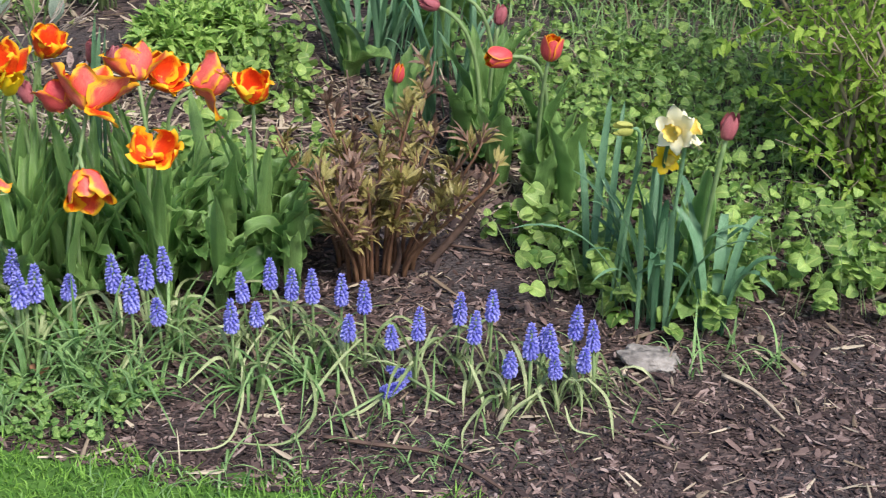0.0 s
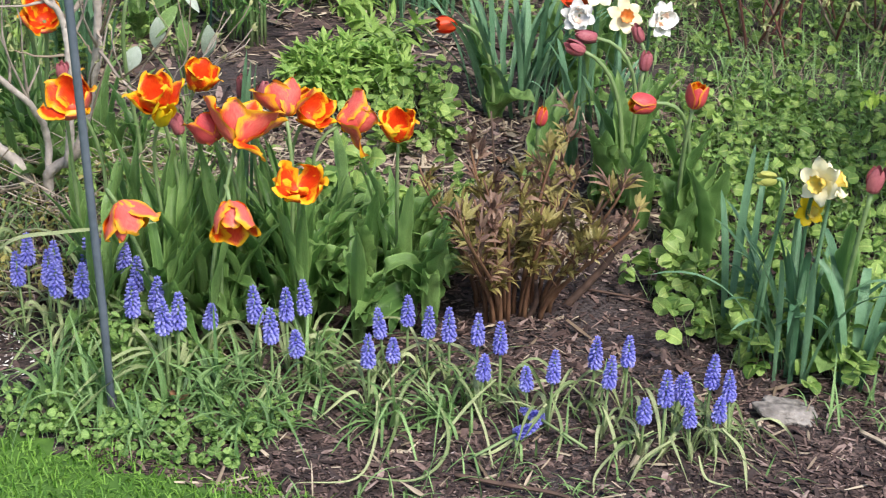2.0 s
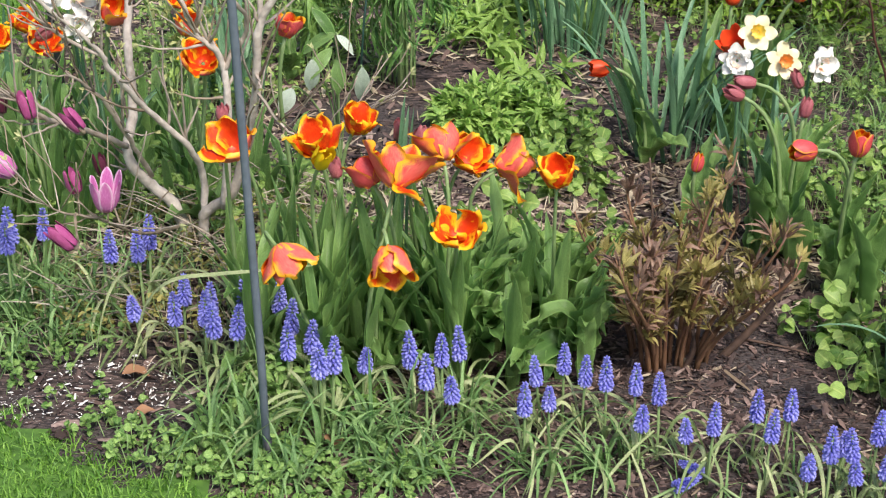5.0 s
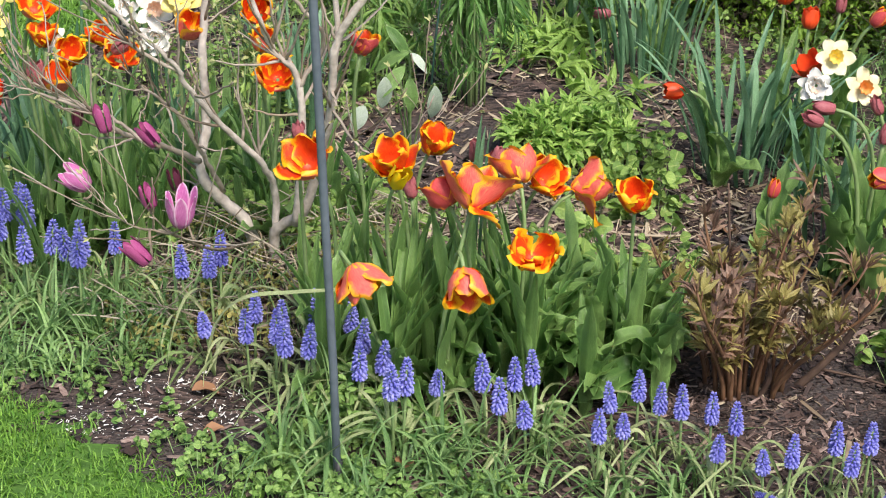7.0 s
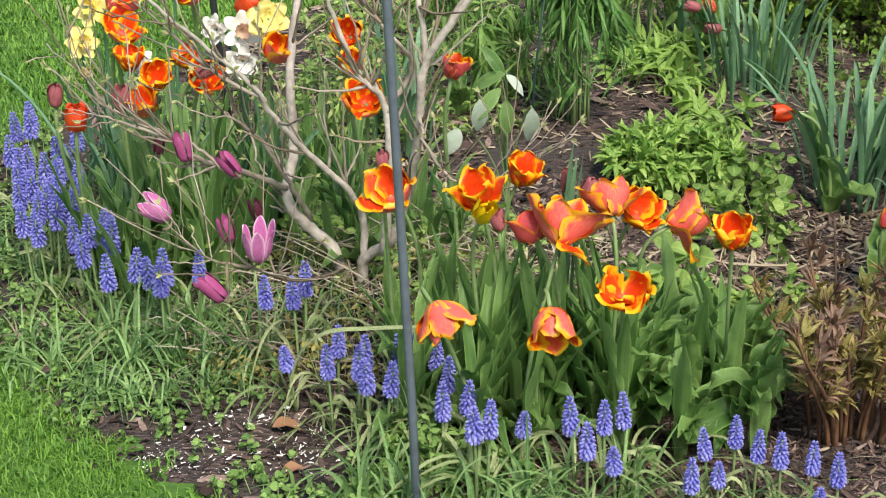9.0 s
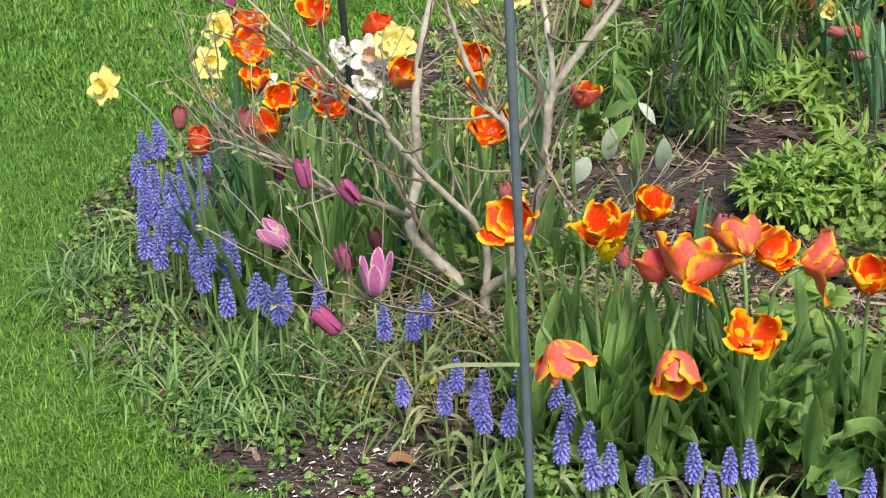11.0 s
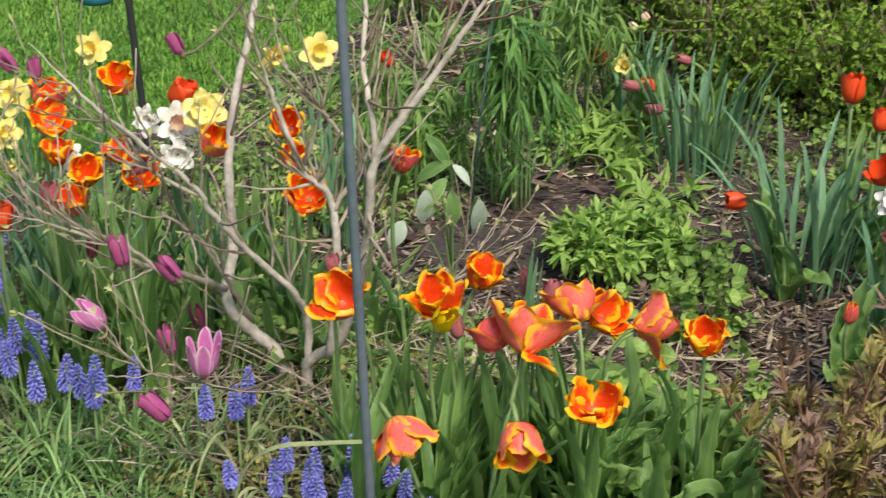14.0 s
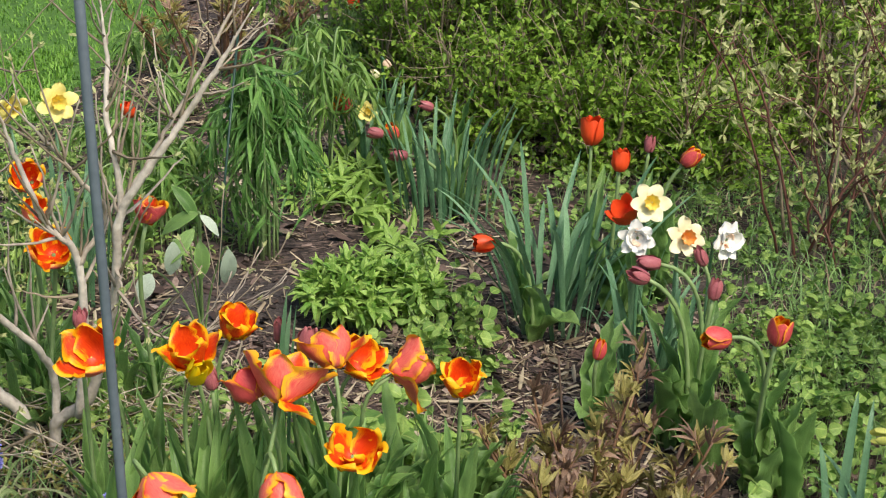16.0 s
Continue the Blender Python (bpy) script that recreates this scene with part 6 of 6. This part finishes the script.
carpet("small_weeds", [(-0.75, 2.72, 0.22, 0.14), (-0.95, 3.0, 0.16, 0.2), (-0.6, 2.56, 0.16, 0.08), (-1.15, 3.2, 0.16, 0.16), (-1.3, 3.55, 0.12, 0.2), (-1.36, 3.9, 0.1, 0.25)], 2800, 0.0115, 0.04, "clover", "mat of small-leaved weeds along the lawn's edge", 6, 5)
carpet("small_weeds", [(-0.15, 3.08, 0.24, 0.16), (-0.25, 3.4, 0.18, 0.14), (-0.05, 3.35, 0.1, 0.1), (-0.3, 3.12, 0.2, 0.1), (-0.36, 4.35, 0.3, 0.35), (-0.5, 4.9, 0.3, 0.4)], 1500, 0.024, 0.09, "weed", "loose green weeds between the plants", 7, 5, False)
carpet("small_weeds", [(-0.7, 3.4, 0.35, 0.35), (-0.35, 3.25, 0.2, 0.2), (-0.95, 3.6, 0.2, 0.3), (-0.75, 4.1, 0.4, 0.35)], 900, 0.03, 0.13, "weed", "green weeds under the far tulips", 8, 5, False)


def blades(name, p, length, width, material, label, seed, lean=0.5, n=4, category="grass"):
    r = np.random.default_rng(seed)
    k = len(p)
    yaw = r.uniform(0, 6.28, k)
    out = np.stack([np.cos(yaw), np.sin(yaw), 0 * yaw], -1)
    tilt = np.abs(r.normal(0, lean, k)).clip(0, 1.3)
    ways = out * np.sin(tilt)[:, None] + np.array([0, 0, 1]) * np.cos(tilt)[:, None]
    nor = unit(np.array([0, 0, 1.0]) * np.sin(tilt)[:, None] - out * np.cos(tilt)[:, None] + 1e-4)
    L = length * r.uniform(0.5, 1.25, k)
    v = np.linspace(0, 1, n)[None, :, None, None]
    u = np.array([-1, 1.0])[None, None, :, None]
    curl = r.uniform(0.1, 1.5, k)[:, None, None, None] * (0.35 + lean)
    L4 = L[:, None, None, None]
    mid = p[:, None, None] - [0, 0, 0.004] + L4 * v * (ways[:, None, None] * np.cos(curl * v) + (out[:, None, None] * 0.8 - np.array([0, 0, 0.6])) * np.sin(curl * v) * v)
    side = unit(np.cross(ways, nor))[:, None, None]
    wd = (width * r.uniform(0.7, 1.3, k))[:, None, None, None] * (1 - 0.94 * v ** 2.2) * 0.5
    pts = mid + side * u * wd
    return tagged(part(name, Geo().grids(pts), M[material]), label, category, kind="stuff")


r = np.random.default_rng(21)
lawn_near = np.concatenate([
    scatter(40000, -1.2, 0.8, 1.6, 2.7, r, lambda x, y: lawn_side(x, y) > -0.015 + 0.035 * np.sin(40 * x) * np.sin(33 * y)),
    scatter(52000, -2.4, -0.75, 2.4, 4.2, r, lambda x, y: lawn_side(x, y) > -0.02 + 0.04 * np.sin(37 * x) * np.sin(29 * y))])
blades("lawn_grass", lawn_near, 0.034, 0.0028, "lawn", "short bright green lawn beside the bed", 22, 0.42, n=3)
lawn_far = np.concatenate([
    scatter(72000, -3.2, -0.6, 4.2, 6.2, r, lambda x, y: lawn_side(x, y) > 0),
    scatter(42000, -3.4, 0.1, 5.2, 10.5, r, lambda x, y: lawn_side(x, y) > 0)])
lawn_round = np.concatenate([scatter(7000, -4.0, 4.0, -2.0, 1.65, r, lambda x, y: lawn_side(x, y) > 0), scatter(4000, 2.5, 4.5, 1.6, 8.0, r, lambda x, y: lawn_side(x, y) > 0)])
blades("lawn_grass", lawn_round, 0.055, 0.006, "lawn", "short green lawn where the viewer stands", 43, 0.5, n=3)
blades("lawn_grass", lawn_far, 0.042, 0.005, "lawn", "mown green lawn beyond the bed", 23, 0.45, n=3)

def tufts(count, x0, x1, y0, y1, spots, per):
    """Feet of grass blades that grow in tufts."""
    c = scatter(count, x0, x1, y0, y1, r, lambda x, y: near_any(x, y, spots) & thin(x, y))
    p = np.repeat(c, r.integers(per // 2, per * 2, len(c)), 0)
    p[:, :2] += r.normal(0, 0.012, (len(p), 2))
    p[:, 2] = height(p[:, 0], p[:, 1])
    return p


strip = [(-0.42, 2.58, 0.2, 0.12), (-0.2, 2.45, 0.2, 0.1), (0.0, 2.36, 0.16, 0.09), (-0.6, 2.74, 0.2, 0.12), (-0.78, 2.86, 0.2, 0.14), (0.16, 2.3, 0.12, 0.07)]
verge = [(-0.24, 2.34, 0.2, 0.08), (-0.02, 2.28, 0.14, 0.06), (-0.4, 2.42, 0.14, 0.07)]
rough = [(-0.85, 2.84, 0.24, 0.14), (-1.05, 3.05, 0.2, 0.2), (-1.2, 3.35, 0.14, 0.3), (-0.9, 3.0, 0.2, 0.15), (-0.66, 2.95, 0.14, 0.1)]
blades("long_grass", tufts(95, -1.0, 0.3, 2.2, 3.0, strip, 16), 0.17, 0.0064, "wildgrass", "tufts of long loose grass among the grape hyacinths", 24, 0.62, n=7)
blades("long_grass", tufts(150, -1.35, -0.5, 2.6, 3.65, rough, 16), 0.12, 0.0056, "wildgrass", "tufts of rough grass at the edge of the lawn", 25, 0.7, n=7)
blades("long_grass", tufts(26, -0.6, 0.15, 2.2, 2.5, verge, 12), 0.1, 0.0058, "wildgrass", "tufts of long grass at the lawn's edge by the pole", 45, 0.75, n=7)
blades("dry_grass", tufts(28, -1.3, 0.2, 2.3, 3.6, strip + rough, 8), 0.13, 0.004, "straw", "dry straw-coloured grass among the green", 42, 1.0, n=6, category="grass")
blades("long_grass", scatter(130, 0.1, 0.75, 2.05, 2.35, r, lambda x, y: np.ones(len(x), bool)), 0.09, 0.0036, "wildgrass", "sparse grass blades between grape hyacinths", 26, 0.8, n=6)
blades("long_grass", scatter(40, 0.85, 1.05, 2.2, 2.3, r), 0.09, 0.004, "wildgrass", "tuft of grass beside the stone", 27, 0.6, n=6)
blades("long_grass", scatter(160, -0.1, 0.55, 1.98, 2.12, r), 0.06, 0.0034, "wildgrass", "thin grass creeping into the mulch", 28, 0.8, n=5)
blades("long_grass", scatter(500, 1.1, 1.7, 3.2, 4.0, r), 0.14, 0.004, "wildgrass", "long grass under the shrubs", 29, 0.5, n=5)
blades("long_grass", scatter(900, 0.9, 1.9, 3.55, 4.75, r), 0.13, 0.0045, "wildgrass", "long grass under the budding shrubs", 46, 0.7, n=5)
blades("long_grass", scatter(450, -0.75, -0.25, 2.85, 3.5, r), 0.12, 0.0042, "wildgrass", "grass round the foot of the magnolia", 30, 0.6, n=6)


def chips(name, p, size, material, label, seed, kind="mulch", slim=1.0):
    """Flat splinters of bark lying at all angles, each with thickness."""
    r = np.random.default_rng(seed)
    k = len(p)
    big = size * np.exp(r.normal(0, 0.62, k)).clip(0.25, 3.2)
    L, W, T = big, big * r.uniform(0.12, 0.5, k) * slim, np.minimum(big, size) * r.uniform(0.05, 0.14, k)
    yaw, tip, roll = r.uniform(0, 6.28, k), r.normal(0, 0.25, k), r.normal(0, 0.35, k)
    a = np.stack([np.cos(yaw) * np.cos(tip), np.sin(yaw) * np.cos(tip), np.sin(tip)], -1)
    b0 = np.stack([-np.sin(yaw), np.cos(yaw), 0 * yaw], -1)
    c0 = np.cross(a, b0)
    b = b0 * np.cos(roll)[:, None] + c0 * np.sin(roll)[:, None]
    c = np.cross(a, b)
    mid = p + np.stack([0 * yaw, 0 * yaw, T * 0.5 + np.abs(np.sin(tip)) * L * 0.35 + r.uniform(0, 0.004, k)], -1)
    ring = np.array([(-1, -0.6), (1, -0.8), (0.3, 1.0), (-1, -0.6)], float)
    ends = np.array([-1.0, -0.1, 1.0])
    wide = np.stack([r.uniform(0.25, 1.0, k), np.ones(k), r.uniform(0.15, 0.95, k)], 1)
    skew = r.uniform(-0.3, 0.3, k)
    pts = (mid[:, None, None] + a[:, None, None] * (ends[None, :, None, None] * L[:, None, None, None] * 0.5)
           + b[:, None, None] * ((ring[None, None, :, 0:1] * wide[:, :, None, None] + skew[:, None, None, None] * ends[None, :, None, None]) * W[:, None, None, None] * 0.5)
           + c[:, None, None] * (ring[None, None, :, 1:2] * np.minimum(1, wide * 1.3)[:, :, None, None] * T[:, None, None, None] * 0.5))
    g = Geo().grids(pts)
    ob = new(name, g.mesh(name, [M[material]], smooth=False))
    return tagged(ob, label, kind, kind="stuff")


BARE = [(0.66, 2.62, 0.12, 0.12), (0.06, 4.05, 0.2, 0.22), (-0.1, 3.9, 0.15, 0.15)]


def bed(x, y):
    """Inside the bed, thinned out where the soil lies bare."""
    return (lawn_side(x, y) < 0.01) & (~near_any(x, y, BARE) | (np.sin(x * 977 + y * 613) > 0.25))


chips("bark_mulch", scatter(60000, -0.3, 1.7, 1.6, 2.75, r, bed), 0.0084, "chip", "loose dark brown bark mulch chips", 31)
chips("bark_mulch", scatter(20000, -0.6, 1.2, 2.75, 3.7, r, bed), 0.012, "chip", "loose bark mulch between the plants", 32)
chips("bark_mulch", scatter(14000, -1.2, 0.9, 3.7, 7.5, r, bed), 0.019, "chip", "bark mulch in the far bed", 33)
chips("bark_mulch", scatter(4500, -1.45, -0.2, 2.3, 4.4, r, bed), 0.017, "chip", "bark mulch under the grass", 34)
chips("dry_litter", scatter(1500, -0.2, 1.6, 1.65, 3.4, r, bed), 0.02, "straw", "pale dry straw and splinters on the mulch", 35, "litter", 0.45)
chips("dry_litter", scatter(8000, -1.0, 0.6, 2.9, 6.8, r, bed), 0.026, "straw", "pale dry litter under the magnolia", 36, "litter", 0.45)
blades("dry_stalks", scatter(1100, -0.78, 0.0, 2.74, 3.5, r), 0.13, 0.003, "straw", "dry pale stalks lying under the magnolia", 37, 1.6, n=6, category="litter")
blades("dry_stalks", scatter(260, -0.1, 1.4, 2.05, 3.4, r, bed), 0.09, 0.0025, "straw", "dry pale grass stalks on the mulch", 38, 1.6, n=6, category="litter")
chips("dry_litter", scatter(1900, -0.05, 0.85, 2.8, 3.6, r, bed), 0.022, "straw", "pale dry splinters behind the peony", 40, "litter", 0.45)
blades("dry_stalks", scatter(420, -0.1, 0.8, 2.8, 3.6, r, bed), 0.1, 0.0028, "straw", "dry pale stalks behind the peony", 41, 1.6, n=6, category="litter")
blades("dry_stalks", scatter(700, 0.8, 1.9, 3.5, 4.8, r), 0.16, 0.0032, "straw", "dry pale stalks under the budding shrubs", 47, 1.5, n=6, category="litter")
carpet("sallow_weeds", [(-0.45, 2.84, 0.24, 0.1), (-0.35, 2.98, 0.22, 0.1), (-0.62, 2.9, 0.12, 0.12), (-0.42, 3.2, 0.2, 0.12)], 800, 0.016, 0.06, "sallow", "yellowing small leaves among dry stalks under the magnolia", 14, 5, False)
rt = np.random.default_rng(77)
dry = Geo()
for i in range(150):
    x, y, yaw, L = rt.uniform(-0.75, -0.02), rt.uniform(2.76, 3.3), rt.uniform(-0.7, 0.7) + (math.pi if i % 2 else 0), rt.uniform(0.08, 0.26)
    z0, z1 = rt.uniform(0.0, 0.05), rt.uniform(0.01, 0.14)
    a = np.array(on(x, y, z0)); b = np.array(on(x + L * math.cos(yaw), y + L * 0.5 * math.sin(yaw), z1))
    q = bezier(a, a * 0.65 + b * 0.35 + rt.normal(0, 0.018, 3), a * 0.3 + b * 0.7 + rt.normal(0, 0.018, 3), b, 7)
    q[:, 2] = np.maximum(q[:, 2], height(q[:, 0], q[:, 1]) + 0.003)
    dry.tube(q, np.linspace(rt.uniform(0.0013, 0.0028), 0.0009, 7), 5)
tagged(part("dry_twigs", dry, M["dry_twig"]), "tangle of pale dry twigs under the magnolia", "twigs", kind="stuff")
chips("white_grit", scatter(850, -0.75, -0.4, 2.44, 2.72, r, lambda x, y: near_any(x, y, PATCH)) + [0, 0, 0.006], 0.0038, "white_petal", "small white grit scattered on dark soil", 39, "grit")


# ---- small things on the ground ----
def stick(points, radius, label, material="old_wood"):
    o = np.array(points[0])
    ob = part("stick", Geo().tube(through_points(points, 6) - o, np.linspace(radius, radius * 0.6, len(through_points(points, 6))), 7), M[material])
    ob.location = o
    return tagged(ob, label, "stick", "sticks on the mulch")


stick([(0.263, 2.125, 0.012), (0.329, 2.091, 0.014), (0.413, 2.057, 0.013), (0.462, 2.005, 0.013), (0.501, 1.945, 0.012)], 0.0042, "long brown dead stick lying on the mulch")
stick([(0.574, 2.712, 0.012), (0.645, 2.672, 0.014), (0.711, 2.627, 0.012)], 0.003, "short dark twig on bare soil")
stick([(0.28, 3.22, 0.012), (0.34, 3.12, 0.014), (0.38, 3.02, 0.012)], 0.005, "grey crooked twig on the mulch")
stick([(0.28, 3.3, 0.012), (0.36, 3.29, 0.013), (0.42, 3.3, 0.012)], 0.004, "pale straight twig on the mulch", "straw")
stick([(0.920, 2.195, 0.012), (0.953, 2.138, 0.014), (0.971, 2.056, 0.012)], 0.004, "pale dry stalk on the mulch", "straw")
stick([(0.17, 3.05, 0.012), (0.2, 2.94, 0.014), (0.24, 2.86, 0.012)], 0.003, "thin pale stalk on the mulch", "straw")

bent = thing("grass_blade", on(-0.46, 2.66), "long pale grass blade bent level among grape hyacinths", "grass blade")
part("blade", Geo().grids(strap(through_points([(-0.06, 0.04, 0), (-0.03, 0.01, 0.12), (0.026, -0.04, 0.196), (0.11, -0.07, 0.222), (0.192, -0.1, 0.242), (0.27, -0.09, 0.245)]), 0.009, nor=(0, -0.5, 0.85), m=3, fold=0.3)), M["muscari_leaf"], bent)

rock_bm = bmesh.new()
bmesh.ops.create_icosphere(rock_bm, subdivisions=4, radius=1.0)
for v in rock_bm.verts:
    n = noise.fractal(v.co * 1.6, 1.0, 2.0, 4) * 0.3 + noise.noise(v.co * 5) * 0.12 + noise.noise(v.co * 13) * 0.05
    v.co = v.co * (1 + n)
    v.co.x *= 0.052; v.co.y *= 0.032; v.co.z *= 0.014
rock_mesh = bpy.data.meshes.new("rock")
rock_bm.to_mesh(rock_mesh)
rock_mesh.materials.append(M["stone"])
for f in rock_mesh.polygons:
    f.use_smooth = True
rock = tagged(new("rock", rock_mesh), "flat pale limestone half sunk in the mulch", "stone")
rock.matrix_world = pose(*on(0.823, 2.262, 0.01), 4, 6, -12)

for x, y, s, yaw in ((-0.53, 2.62, 0.06, 20), (-0.16, 2.36, 0.06, 80), (-0.28, 2.4, 0.05, 140), (0.25, 2.78, 0.035, 40), (-0.46, 2.5, 0.05, 200), (1.05, 2.75, 0.05, 10), (0.5, 3.32, 0.05, 70)):
    g = Geo().grids(leaves(np.zeros((1, 3)), [(1, 0, 0.15)], [(0, 0, 1)], s, s * 0.62, n=7, m=5, fold=0.5, curl=0.6, wavy=0.15))
    leaf = tagged(part("dead_leaf", g, M["dead_leaf"]), "curled brown dead leaf on the ground", "leaf", "dead leaves")
    leaf.matrix_world = pose(*on(x, y, 0.012), 0, 0, yaw)
